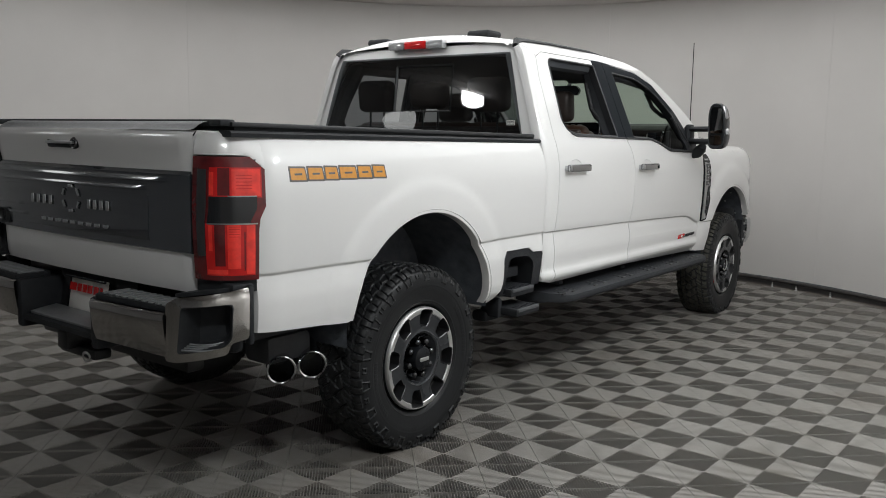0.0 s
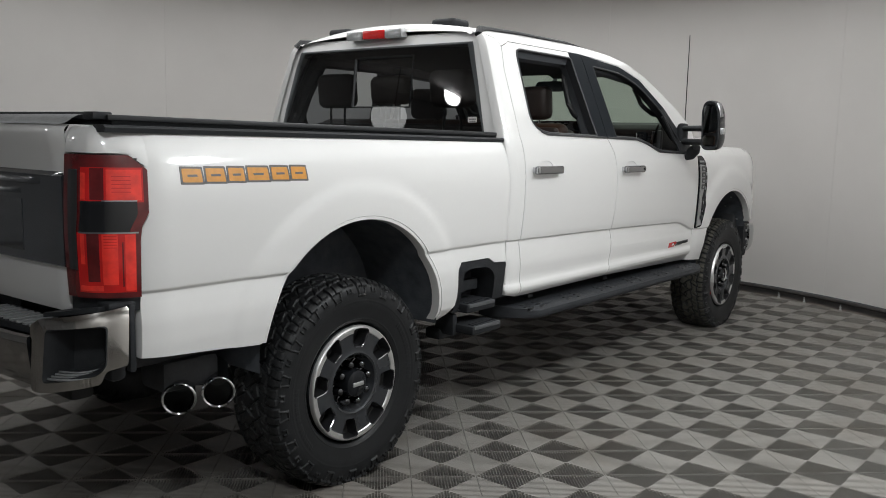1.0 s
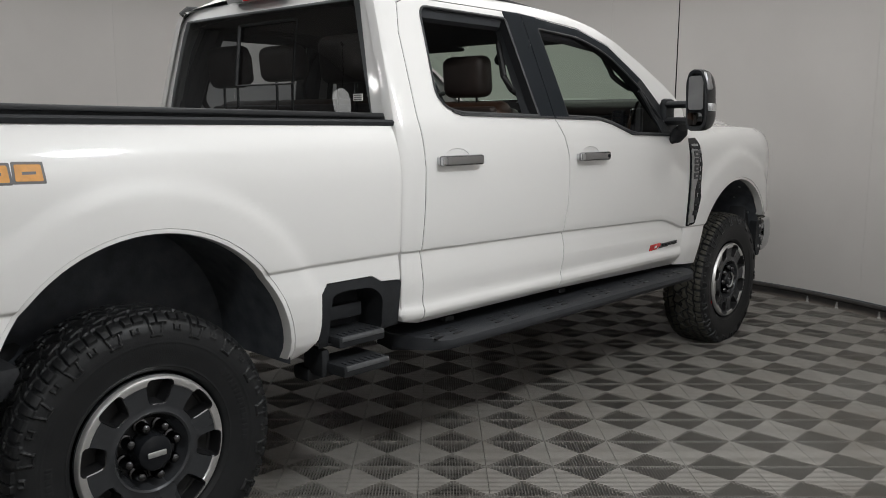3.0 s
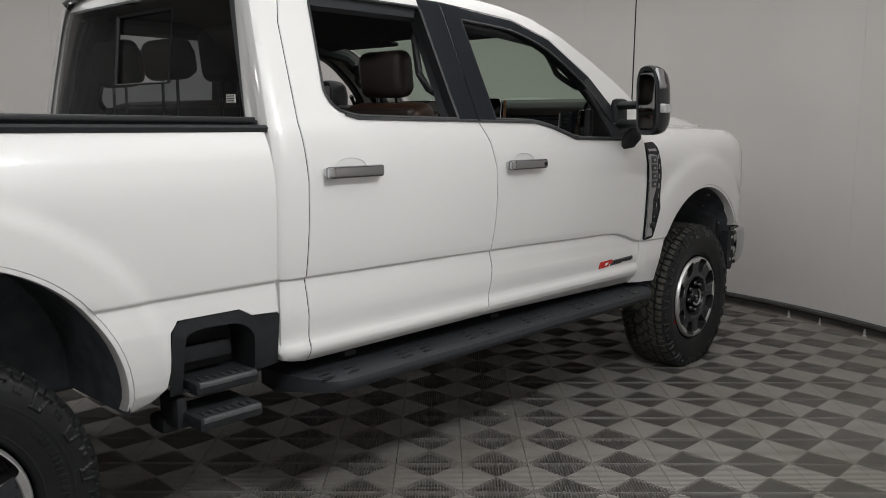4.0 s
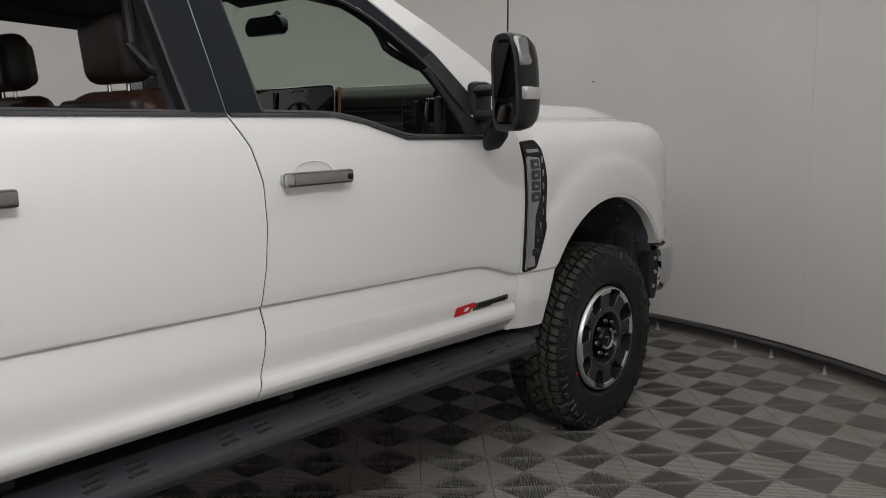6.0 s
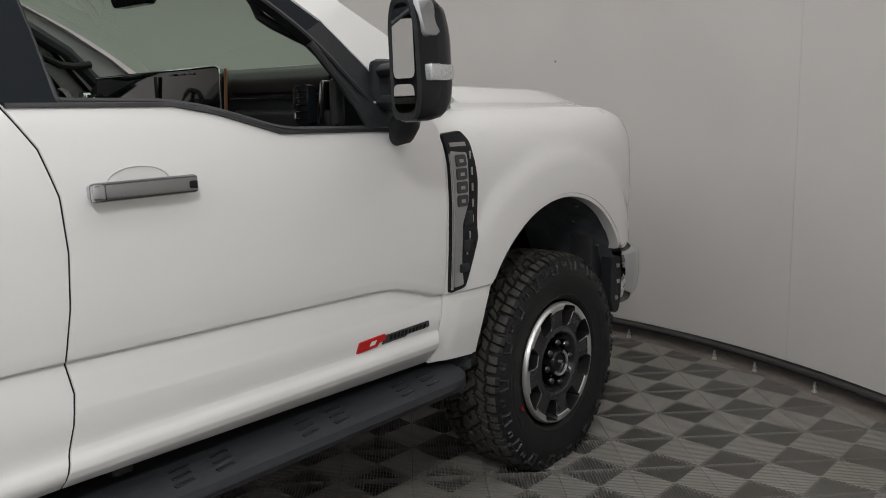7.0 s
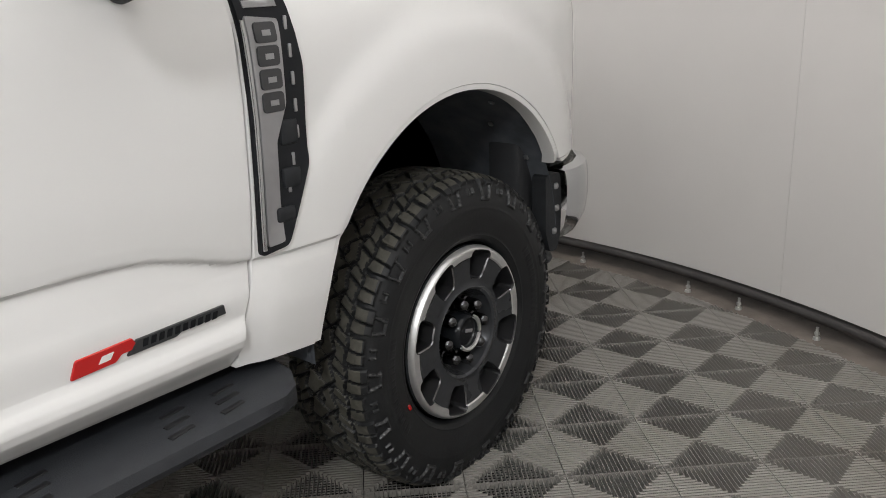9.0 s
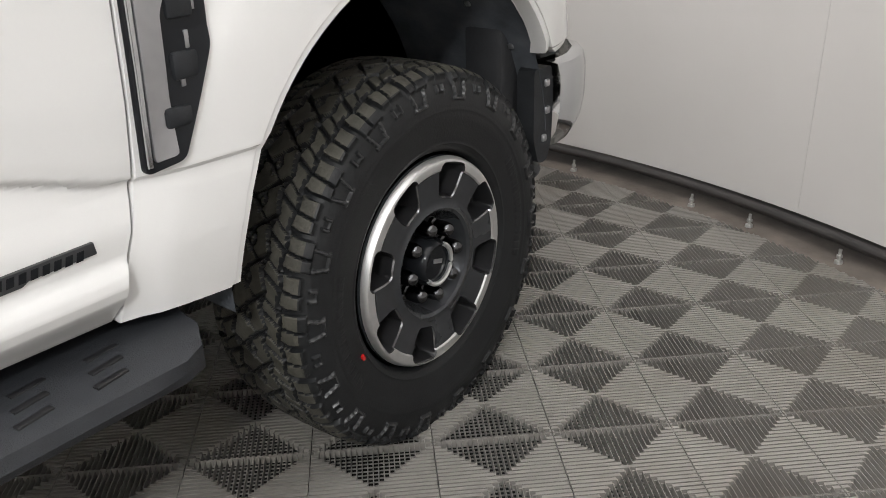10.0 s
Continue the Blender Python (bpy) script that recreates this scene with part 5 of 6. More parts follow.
    prism(bm, rounded([(0.310, -1.258), (0.735, -1.215), (0.765, -1.10), (0.310, -1.10)], 0.02), lambda a, b, d: (side * a, b, 0.815 + d), 0.022, 0.006)
    pad = part("step_pad", bm, BLACK, rb, "black ribbed step pad")
    for k in range(10):
        bm = bmesh.new()
        box(bm, (side * (0.345 + 0.041 * k), -1.178 + 0.004 * k * 0.5, 0.839), (0.020, 0.115, 0.008), 0.003)
        part("pad_rib", bm, PADGREY, pad, "grey pad rib")
    bm = bmesh.new()
    prism(bm, rounded([(0.742, -1.196), (0.82, -1.172), (0.895, -1.10), (0.925, -1.00), (0.742, -1.0)], 0.02), lambda a, b, d: (side * a, b, 0.868 + d + 0.16 * max(0, a - 0.742)), 0.014, 0.004)
    part("corner_cap", bm, BLACK, rb)
    bm = bmesh.new()
    box(bm, (side * 0.53, -1.09, 0.73), (0.42, 0.24, 0.15), 0.02)
    box(bm, (side * 0.80, -1.02, 0.75), (0.18, 0.06, 0.20), 0.02)
    box(bm, (side * 0.300, -1.14, 0.715), (0.05, 0.24, 0.21), 0.015)
    part("bumper_core", bm, BLACK, rb)
    bm = bmesh.new()
    box(bm, (side * 0.930, -1.000, 0.80), (0.030, 0.022, 0.22), 0.006)
    box(bm, (side * 0.84, -1.01, 0.905), (0.17, 0.12, 0.03), 0.01)
    part("end_cap", bm, BLACK, rb)
bm = bmesh.new()
prism(bm, [(-1.25, 0.645), (-1.00, 0.645), (-1.00, 0.855), (-1.055, 0.855), (-1.085, 0.69), (-1.25, 0.668)], lambda a, b, d: (-0.30 + d, a, b), 0.60)
mid = part("bumper_middle", bm, BLACK, rb)
bm = bmesh.new()
box(bm, (0, -1.165, 0.684), (0.54, 0.12, 0.012), 0.004, pose(0, 0, 0, 7, 0, 0))
part("middle_tread", bm, PADGREY, mid)
bm = bmesh.new()
tilt = pose(0, 0, 0, -10, 0, 0)
box(bm, (-0.025, -1.088, 0.757), (0.305, 0.004, 0.150), 0.0015, tilt)
lic = part("licence_plate", bm, PAPER, rb, "white dealer plate with red and grey bars")
for x0, w in ((-0.140, 0.020), (-0.115, 0.040), (-0.070, 0.035), (-0.03, 0.035), (0.01, 0.04), (0.06, 0.04), (0.10, 0.02)):
    bm = bmesh.new()
    box(bm, (x0 - 0.012, -1.0965, 0.790), (w * 0.80, 0.003, 0.034), 0.0, tilt)
    part("plate_bar", bm, BADGERED, lic, smooth=False)
for x0, z0, w in ((0.0, 0.752, 0.07), (-0.08, 0.710, 0.10), (0.06, 0.710, 0.09)):
    bm = bmesh.new()
    box(bm, (x0 - 0.025, -1.0900 + (z0 - 0.757) * -0.176, z0), (w, 0.003, 0.010), 0.0, tilt)
    part("plate_bar", bm, DARKBADGE, lic, smooth=False)
for cx, cz, w, h in ((-0.025, 0.835, 0.32, 0.010), (-0.025, 0.679, 0.32, 0.010), (-0.180, 0.757, 0.010, 0.15), (0.130, 0.757, 0.010, 0.15)):
    bm = bmesh.new()
    box(bm, (cx, -1.089 - (cz - 0.757) * 0.176, cz), (w, 0.010, h), 0.002, tilt)
    part("plate_frame", bm, GLOSS, lic, "black plate frame bar")
bm = bmesh.new()
box(bm, (0, -1.07, 0.595), (0.075, 0.32, 0.075), 0.006)
box(bm, (0.04, -1.15, 0.548), (0.28, 0.08, 0.045), 0.012)
box(bm, (0, -0.98, 0.56), (1.15, 0.09, 0.10), 0.02)
hitch = part("tow_hitch", bm, RIMBLACK, truck, "black tow hitch receiver")
bm = bmesh.new()
tube(bm, [(0.12 + 0.028 * math.cos(a), -1.19, 0.535 + 0.018 * math.sin(a)) for a in span(0, 2 * math.pi, 14)], 0.006, 6, caps=False)
part("chain_loop", bm, STEEL, hitch)

# exhaust with two chrome tips
exh = new("exhaust")
exh.parent = truck
tagged(exh, "twin chrome exhaust tips behind the rear wheel")
axis = Vector((0.80, -0.56, -0.10)).normalized()
for cx, cy, cz in ((0.845, -0.775, 0.525), (0.865, -0.625, 0.520)):
    c = Vector((cx, cy, cz))
    q = axis.to_track_quat("X", "Z").to_matrix().to_4x4()
    bm = bmesh.new()
    lathe(bm, [(0.052, -0.24), (0.056, -0.05), (0.060, -0.004), (0.0605, 0.0), (0.0565, 0.004), (0.0515, 0.0), (0.050, -0.02), (0.047, -0.23)], 36)
    bmesh.ops.transform(bm, matrix=Matrix.Translation(c) @ q, verts=bm.verts[:])
    tip = part("exhaust_tip", bm, CHROME, exh)
    bm = bmesh.new()
    lathe(bm, [(0.0, -0.18), (0.0475, -0.18)], 24)
    bmesh.ops.transform(bm, matrix=Matrix.Translation(c) @ q, verts=bm.verts[:])
    part("tip_inside", bm, RIMBLACK, tip)
bm = bmesh.new()
tube(bm, [(0.70, -0.66, 0.56), (0.55, -0.55, 0.60), (0.45, -0.2, 0.74), (0.42, 0.5, 0.62), (0.40, 2.4, 0.55)], 0.045, 12)
box(bm, (0.74, -0.70, 0.60), (0.16, 0.24, 0.12), 0.03)
part("pipe", bm, UNDER, exh)

# chassis
bm = bmesh.new()
for side in (1, -1):
    box(bm, (side * 0.45, 1.8, 0.66), (0.09, 5.6, 0.16), 0.02)
    box(bm, (side * 0.62, -0.62, 0.70), (0.36, 0.6, 0.10), 0.02)
    box(bm, (side * 0.40, -0.03, 0.60), (0.07, 1.5, 0.06), 0.01)
for y in (-0.8, 0.6, 1.9, 3.2, 4.5):
    box(bm, (0, y, 0.64), (0.9, 0.10, 0.10), 0.02)
part("chassis_frame", bm, UNDER, truck)
bm = bmesh.new()
tube(bm, [(-0.80, 0, HUB_Z), (0.80, 0, HUB_Z)], 0.055, 14)
lathe(bm, [(0.0, -0.20), (0.12, -0.17), (0.19, -0.05), (0.19, 0.05), (0.12, 0.17), (0.0, 0.20)], 20, (0, 0, HUB_Z))
part("rear_axle", bm, UNDER, truck)
bm = bmesh.new()
tube(bm, [(-0.80, WHEELBASE, HUB_Z), (0.80, WHEELBASE, HUB_Z)], 0.05, 14)
box(bm, (0.25, WHEELBASE, HUB_Z), (0.3, 0.26, 0.26), 0.08)
tube(bm, [(0, 0.1, HUB_Z + 0.03), (0, 2.3, 0.58), (0.2, 3.9, 0.50)], 0.045, 12)
part("front_axle", bm, UNDER, truck)
for side in (1, -1):
    for y0 in (0.30, -0.42, 3.62):
        bm = bmesh.new()
        tube(bm, [(side * 0.44, y0, 0.42), (side * 0.44, y0 + 0.03, 0.95)], 0.035, 12)
        part("shock_absorber", bm, UNDER, truck)
bm = bmesh.new()
box(bm, (0, 2.3, 0.74), (1.66, 2.4, 0.03), 0.0)
box(bm, (-0.3, 2.2, 0.58), (0.55, 1.6, 0.24), 0.06)
box(bm, (0, 4.3, 0.95), (1.0, 0.9, 0.5), 0.05)
part("underbody", bm, UNDER, truck)


# ---- wheels ----
def ramp(x, width=0.003):
    """0 below zero, 1 above the width, smooth between."""
    k = np.clip(x / width, 0, 1)
    return k * k * (3 - 2 * k)


def wave(c):
    """Triangle wave from -1 to 1."""
    return 2 * np.abs(2 * (c - np.floor(c + 0.5))) - 1


def tyre_mesh(step, around):
    """A moulded all-terrain tyre as one skin: tread blocks, shoulder lugs and sidewall lugs raised out of a smooth carcass."""
    prof = [(0.250, 0.105), (0.258, 0.120), (0.268, 0.127), (0.285, 0.131), (0.33, 0.140), (0.360, 0.1425), (0.385, 0.1405), (0.405, 0.133), (0.418, 0.122), (0.4245, 0.108), (0.4275, 0.09), (0.429, 0.06), (0.430, 0.0)]
    full = np.array(prof + [(r, -a) for r, a in prof[-2::-1]])
    run = np.concatenate([[0], np.cumsum(np.hypot(*np.diff(full, axis=0).T))])
    fine_end = np.interp(0, -full[8:18, 1], run[8:18]) + 0.115
    s = np.concatenate([np.arange(0, fine_end, step), np.linspace(fine_end, run[-1], 16)])
    r0, a0 = np.interp(s, run, full[:, 0]), np.interp(s, run, full[:, 1])
    kernel = np.ones(5) / 5
    r0 = np.convolve(np.pad(r0, 2, mode="edge"), kernel, mode="valid")
    a0 = np.convolve(np.pad(a0, 2, mode="edge"), kernel, mode="valid")
    dr, da = np.gradient(r0, s), np.gradient(a0, s)
    ln = np.hypot(dr, da)
    nr, na = -da / ln, dr / ln
    th = np.linspace(0, 2 * np.pi, around, endpoint=False)
    A, T = np.meshgrid(a0, th, indexing="ij")
    R = np.broadcast_to(r0[:, None], A.shape)
    n = 36
    pitch = 2 * np.pi * 0.43 / n
    side = np.where(A >= 0, 0.0, 0.5)
    c = T / (2 * np.pi) * n + side
    q = np.abs(A)

    def cut(phase, width, slant):
        """Distance in metres from slanted cross grooves, one each pitch."""
        f = c + phase + slant
        f = np.abs(f - np.round(f)) * pitch
        return f - width / 2
    zig = wave(c * 1.0)
    g1 = np.abs(q - (0.044 + 0.007 * zig)) - 0.0028
    g2 = np.abs(q - (0.087 + 0.004 * wave(c + 0.3))) - 0.0025
    g0 = np.abs(A - 0.010 * wave(c * 1.0 + 0.2)) - 0.0022
    centre = np.minimum(np.minimum(cut(0.0, 0.0064, q * 9.0), cut(0.5, 0.0022, -q * 10.0) + 0.0008), np.minimum(g1, g0))
    middle = np.minimum(np.minimum(cut(0.3, 0.0062, -q * 7.5), cut(0.8, 0.0022, -q * 9.0) + 0.0008), np.minimum(g1, g2))
    odd = np.mod(np.floor(c + 0.12), 2)
    shoulder = np.minimum(np.minimum(cut(0.12, 0.0095, 0.6 * np.maximum(0, 0.105 - q) * 8), cut(0.62, 0.003, 3.0 * (0.105 - q)) + 0.0006), g2)
    d = np.where(q < 0.044 + 0.007 * zig, centre, np.where(q < 0.087, middle, shoulder))
    reach = np.where(odd > 0.5, 0.404, 0.412)
    on_tread = np.where(q > 0.10, ramp(R - reach, 0.004), 1.0)
    h = 0.0095 * ramp(d) * on_tread
    # raised outlines on the sidewall: an open trapezoid and a small block in turn
    f = c + 0.12 - np.floor(c + 0.12)
    taper = (0.410 - R) * 3.2
    legs = np.maximum(0.060 - np.abs(f - (0.26 + taper)), 0.060 - np.abs(f - (0.90 - taper))) * pitch
    bar = np.minimum(0.0035 - np.abs(R - 0.372), np.minimum(f - 0.26, 0.90 - f) * pitch)
    big = np.where((R > 0.3685) & (R < 0.406), np.maximum(legs, bar), -1.0)
    small = np.minimum(np.minimum(R - 0.386, 0.405 - R), np.minimum(f - 0.36, 0.76 - f) * pitch)
    hole = np.minimum(np.minimum(R - 0.391, 0.402 - R), np.minimum(f - 0.47, 0.65 - f) * pitch)
    small = np.minimum(small, -hole)
    lug = np.where(odd > 0.5, big, small)
    lug = np.where((q > 0.10) & (R < 0.412), lug, -1.0)
    hl = 0.0060 * ramp(lug, 0.002)
    rings = 0.0012 * ramp(0.0025 - np.abs(R - 0.348), 0.0015) + 0.0015 * ramp(0.003 - np.abs(R - 0.272), 0.002)
    # low bars where the maker's moulded words run
    word = np.where((np.abs(R - 0.325) < 0.011) & (np.mod(T, np.pi) < 0.85) & (np.mod(T * 34, 2) < 1.5), 0.0011, 0.0)
    rise = np.maximum(h, np.maximum(hl, 0)) + np.where(q > 0.10, rings + word, 0)
    RR, AA = R + nr[:, None] * rise, A + na[:, None] * rise
    co = np.stack([AA, RR * np.cos(T), RR * np.sin(T)], axis=-1)
    rows, cols = A.shape
    idx = np.arange(rows * cols).reshape(rows, cols)
    quads = np.stack([idx[:-1], np.roll(idx, -1, 1)[:-1], np.roll(idx, -1, 1)[1:], idx[1:]], axis=-1).reshape(-1, 4)
    mid = lambda v: ((v[:-1] + np.roll(v, -1, 1)[:-1] + np.roll(v, -1, 1)[1:] + v[1:]) / 4).reshape(-1)
    kind = np.where((mid(h) > 0.0068) & (mid(q) < 0.122), 1, np.where(mid(hl) > 0.003, 2, 0))
    return co.reshape(-1, 3), quads, kind


def skin(name, co, quads, kind, materials):
    me = bpy.data.meshes.new(name)
    me.vertices.add(len(co))
    me.vertices.foreach_set("co", np.ascontiguousarray(co, dtype=np.float32).ravel())
    me.loops.add(quads.size)
    me.loops.foreach_set("vertex_index", quads.ravel().astype(np.int32))
    me.polygons.add(len(quads))
    me.polygons.foreach_set("loop_start", np.arange(0, quads.size, 4, dtype=np.int32))
    for one in materials:
        me.materials.append(one)
    me.polygons.foreach_set("material_index", kind.astype(np.int32))
    me.update(calc_edges=True)
    me.validate()
    me.shade_smooth()
    me.set_sharp_from_angle(angle=radians(40))
    return me


def rim_mesh():
    """The wheel's face: rings whose columns follow the edges of the eight pockets."""
    bm = bmesh.new()
    radii = [0.100, 0.1045, 0.118, 0.121, 0.128, 0.132, 0.148, 0.151, 0.1538, 0.1575, 0.161, 0.167, 0.178, 0.19, 0.20, 0.21, 0.2135, 0.217, 0.221, 0.2235, 0.2265, 0.2302, 0.233, 0.237, 0.241, 0.2445]
    steps = (0.0, 0.0028, 0.0065, 0.010)

    def half_angle(r):
        """Half the width of a pocket, in degrees, rounded off at its two ends."""
        base = float(np.interp(r, [0.152, 0.172, 0.215, 0.2335], [9.4, 11.6, 12.2, 10.6]))
        d = min(r - 0.151, 0.2330 - r)
        return base - 1.9 * max(0.0, 1 - max(d, 0) / 0.009) ** 2

    def columns(r):
        """Angles in degrees over one eighth of the wheel, from one spoke's middle to the next."""
        h = half_angle(r)
        wall = [h - math.degrees(d / r) for d in steps]
        left = [-22.5, -22.5 + (22.5 - h) * 0.4, -22.5 + (22.5 - h) * 0.75] + [-a for a in wall]
        inner = [-wall[-1] * k for k in (0.66, 0.33, 0.0)]
        right = [-a for a in (left + inner[:-1])[:0:-1]]
        return left + inner + right

    def depth(r, a):
        inside = min((half_angle(r) - abs(a)) * r * math.pi / 180 + 1e-6, r - 0.151 + 1e-6, 0.2330 - r + 1e-6)
        base = float(np.interp(r, [0.10, 0.104, 0.118, 0.1225, 0.130, 0.134, 0.15, 0.213, 0.217, 0.236, 0.241, 0.2445],
                               [-0.035, -0.030, -0.010, 0.004, 0.004, 0.000, 0.002, 0.006, 0.0105, 0.0115, 0.006, -0.006]))
        return base - float(np.interp(inside, [0.0, 0.0028, 0.0065, 0.010], [0.0, 0.0035, 0.046, 0.054])), inside
    rows, kinds = [], []
    for r in radii:
        row, kind = [], []
        for q in range(8):
            for a in columns(r):
                x, inside = depth(r, a)
                th = radians(45 * q + a)
                row.append(bm.verts.new((x, r * math.cos(th), r * math.sin(th))))
                kind.append(inside)
        rows.append(row)
        kinds.append(kind)
    N = len(rows[0])
    for a, (ra, rb_) in enumerate(zip(radii, radii[1:])):
        for i in range(N):
            j = (i + 1) % N
            f = bm.faces.new((rows[a][i], rows[a][j], rows[a + 1][j], rows[a + 1][i]))
            mean = (kinds[a][i] + kinds[a][j] + kinds[a + 1][i] + kinds[a + 1][j]) / 4
            mid_r = (ra + rb_) / 2
            if mean > 0.0030:
                f.material_index = 2
            elif mean > 0.0:
                f.material_index = 3 if mid_r < 0.216 else 2
            else:
                f.material_index = 1 if mid_r > 0.2145 else 0
    lathe(bm, [(0.2445, -0.006), (0.246, -0.012), (0.243, -0.02), (0.236, -0.03), (0.232, -0.20)], 96, mat_index=0)
    lathe(bm, [(0.232, -0.20), (0.0, -0.20)], 48, mat_index=2)
    lathe(bm, [(0.100, -0.035), (0.098, -0.045), (0.05, -0.047), (0.0, -0.047)], 64, mat_index=2)
    return bm


def lug_nut_mesh():
    bm = bmesh.new()
    lathe(bm, [(0.023, -0.047), (0.023, -0.036), (0.0175, -0.034), (0.0175, -0.008), (0.0150, 0.003), (0.010, 0.009), (0.004, 0.0115), (0.0, 0.012)], 16)
    return bm


def spread(name, bm):
    me = bpy.data.meshes.new(name)
    bmesh.ops.recalc_face_normals(bm, faces=bm.faces[:])
    bm.to_mesh(me)
    bm.free()
    return me


RIM, NUT = spread("rim", rim_mesh()), spread("lug_nut", lug_nut_mesh())
for me, ms in ((RIM, (RIMGREY, MACHINED, RIMBLACK, DARKCHROME)), (NUT, (BLACKCHROME,))):
    for one in ms:
        me.materials.append(one)
    me.shade_smooth()
    me.set_sharp_from_angle(angle=radians(32))


FINE_TYRE, PLAIN_TYRE = tyre_mesh(0.0034, 1000), tyre_mesh(0.008, 360)


def wheel(side, y, roll, front):
    face = 0.932
    w = new("wheel", RIM)
    w.parent = truck
    tagged(w, "dark grey alloy wheel with a machined lip and all-terrain tyre")
    m = pose(side * face, y, HUB_Z - (0.012 if front else 0.0), 0, 0, 1.0 if front else 0.0) @ (Matrix() if side > 0 else pose(0, 0, 0, 0, 0, 180)) @ pose(0, 0, 0, roll, 0, 0)
    w.matrix_basis = RAKE.inverted() @ m
    # tyre with its own flattened foot
    co, quads, kind = FINE_TYRE if side > 0 else PLAIN_TYRE
    tm = np.array(m @ pose(-0.125, 0, 0))
    p = co @ tm[:3, :3].T + tm[:3, 3]
    low = p[:, 2] < 0.012
    k = np.clip((0.012 - p[:, 2]) / 0.03, 0, 1)
    p[:, 0] = np.where(low, p[:, 0] + (p[:, 0] - side * (face - 0.125)) * 0.05 * k, p[:, 0])
    p[:, 2] = np.where(low, np.maximum(p[:, 2], 0.0015), p[:, 2])
    me = skin("tyre", (p - tm[:3, 3]) @ tm[:3, :3], quads, kind, (RUBBER, DUSTY if front else CLEANTREAD, LUGRUBBER if front else CLEANTREAD))
    t = new("tyre", me)
    t.parent = w
    t.matrix_basis = pose(-0.125, 0, 0)
    tagged(t, "black all-terrain tyre with dusty tread" if front else "clean black all-terrain tyre")
    for k in range(8):
        a = radians(45 * k + 22.5)
        nt = new("lug_nut", NUT)
        nt.parent = w
        nt.matrix_basis = Matrix.Translation((0, 0.082 * math.cos(a), 0.082 * math.sin(a)))
    bm = bmesh.new()
    if front:
        lathe(bm, [(0.058, -0.047), (0.056, -0.010), (0.050, 0.006), (0.046, 0.010), (0.043, 0.006), (0.040, 0.002), (0.0, 0.004)], 40)
        cap = part("hub_cap", bm, GLOSS, w, "gloss black hub with a silver ring")
        bm = bmesh.new()
        tube(bm, [(0.009, 0.047 * math.cos(a), 0.047 * math.sin(a)) for a in span(-2.2, 1.4, 20)], 0.0055, 6)
        part("ring", bm, MACHINED, cap)
        bm = bmesh.new()
        box(bm, (0.006, 0.0, 0.006), (0.004, 0.030, 0.010), 0.001)
        part("mark", bm, SATIN, cap)
    else:
        lathe(bm, [(0.062, -0.047), (0.060, 0.000), (0.055, 0.016), (0.045, 0.022), (0.0, 0.024)], 40)
        cap = part("hub_cap", bm, GLOSS, w, "gloss black hub with a silver mark")
        bm = bmesh.new()
        box(bm, (0.0245, 0, 0), (0.005, 0.062, 0.018), 0.003, pose(0, 0, 0, -roll, 0, 0))
        part("mark", bm, MACHINED, cap)
    if front and side > 0:
        bm = bmesh.new()
        a = radians(203 - roll)
        box(bm, (0.0085, 0.285 * math.cos(a), 0.285 * math.sin(a)), (0.004, 0.018, 0.009), 0.003, pose(0, 0, 0, 203 - roll + 90, 0, 0))
        part("tyre_mark", bm, BADGERED, w, "small red paint dot on the tyre")


wheel(1, 0.0, -8, False)
wheel(1, WHEELBASE, -17, True)
wheel(-1, 0.0, 30, False)
wheel(-1, WHEELBASE, 17, True)


# ---- cabin ----
def cushion(name, centre, size, bevel, material, parent, turn=None, label=""):
    bm = bmesh.new()
    box(bm, centre, size, bevel, turn, 4)
    return part(name, bm, material, parent, label)


def seat(x, y, front):
    s = new("front_seat" if front else "rear_seat")
    s.parent = truck
    tagged(s, "black and saddle-brown leather seat")
    lean = pose(0, 0, 0, 14 if front else 10, 0, 0)
    w = 0.50
    cushion("base", (x, y + 0.20, 1.00), (w, 0.50, 0.16), 0.05, LEATHER_TAN, s)
    cushion("backrest", (x, y - 0.02, 1.265), (w, 0.15, 0.58), 0.06, LEATHER_TAN, s, lean)
    for sg in (-1, 1):
        cushion("bolster", (x + sg * 0.205, y + 0.01, 1.25), (0.10, 0.19, 0.52), 0.045, LEATHER_BLACK, s, lean)
    cushion("back_cover", (x, y - 0.09, 1.26), (w - 0.03, 0.05, 0.54), 0.02, LEATHER_BLACK, s, lean)
    hy, hz = (y - 0.090, 1.672) if front else (y - 0.190, 1.715)
    tall = 0.205 if front or x else 0.165
    cushion("headrest", (x, hy, hz), (0.275, 0.115, tall), 0.045, LEATHER_BLACK, s, pose(0, 0, 0, 6, 0, 0), "black leather headrest")
    cushion("headrest_front", (x, hy + 0.035, hz - 0.005), (0.23, 0.085, tall - 0.04), 0.035, LEATHER_TAN, s, pose(0, 0, 0, 6, 0, 0), "brown leather headrest face")
    for sg in (-1, 1):
        bm = bmesh.new()
        tube(bm, [(x + sg * 0.06, hy + 0.005, 1.48), (x + sg * 0.06, hy + 0.005, hz - 0.06)], 0.007, 8)
        part("headrest_post", bm, CHROME, s)


seat(0.42, 2.125, True)
seat(-0.42, 2.125, True)
for x in (-0.45, 0.0, 0.45):
    seat(x, 1.40, False)

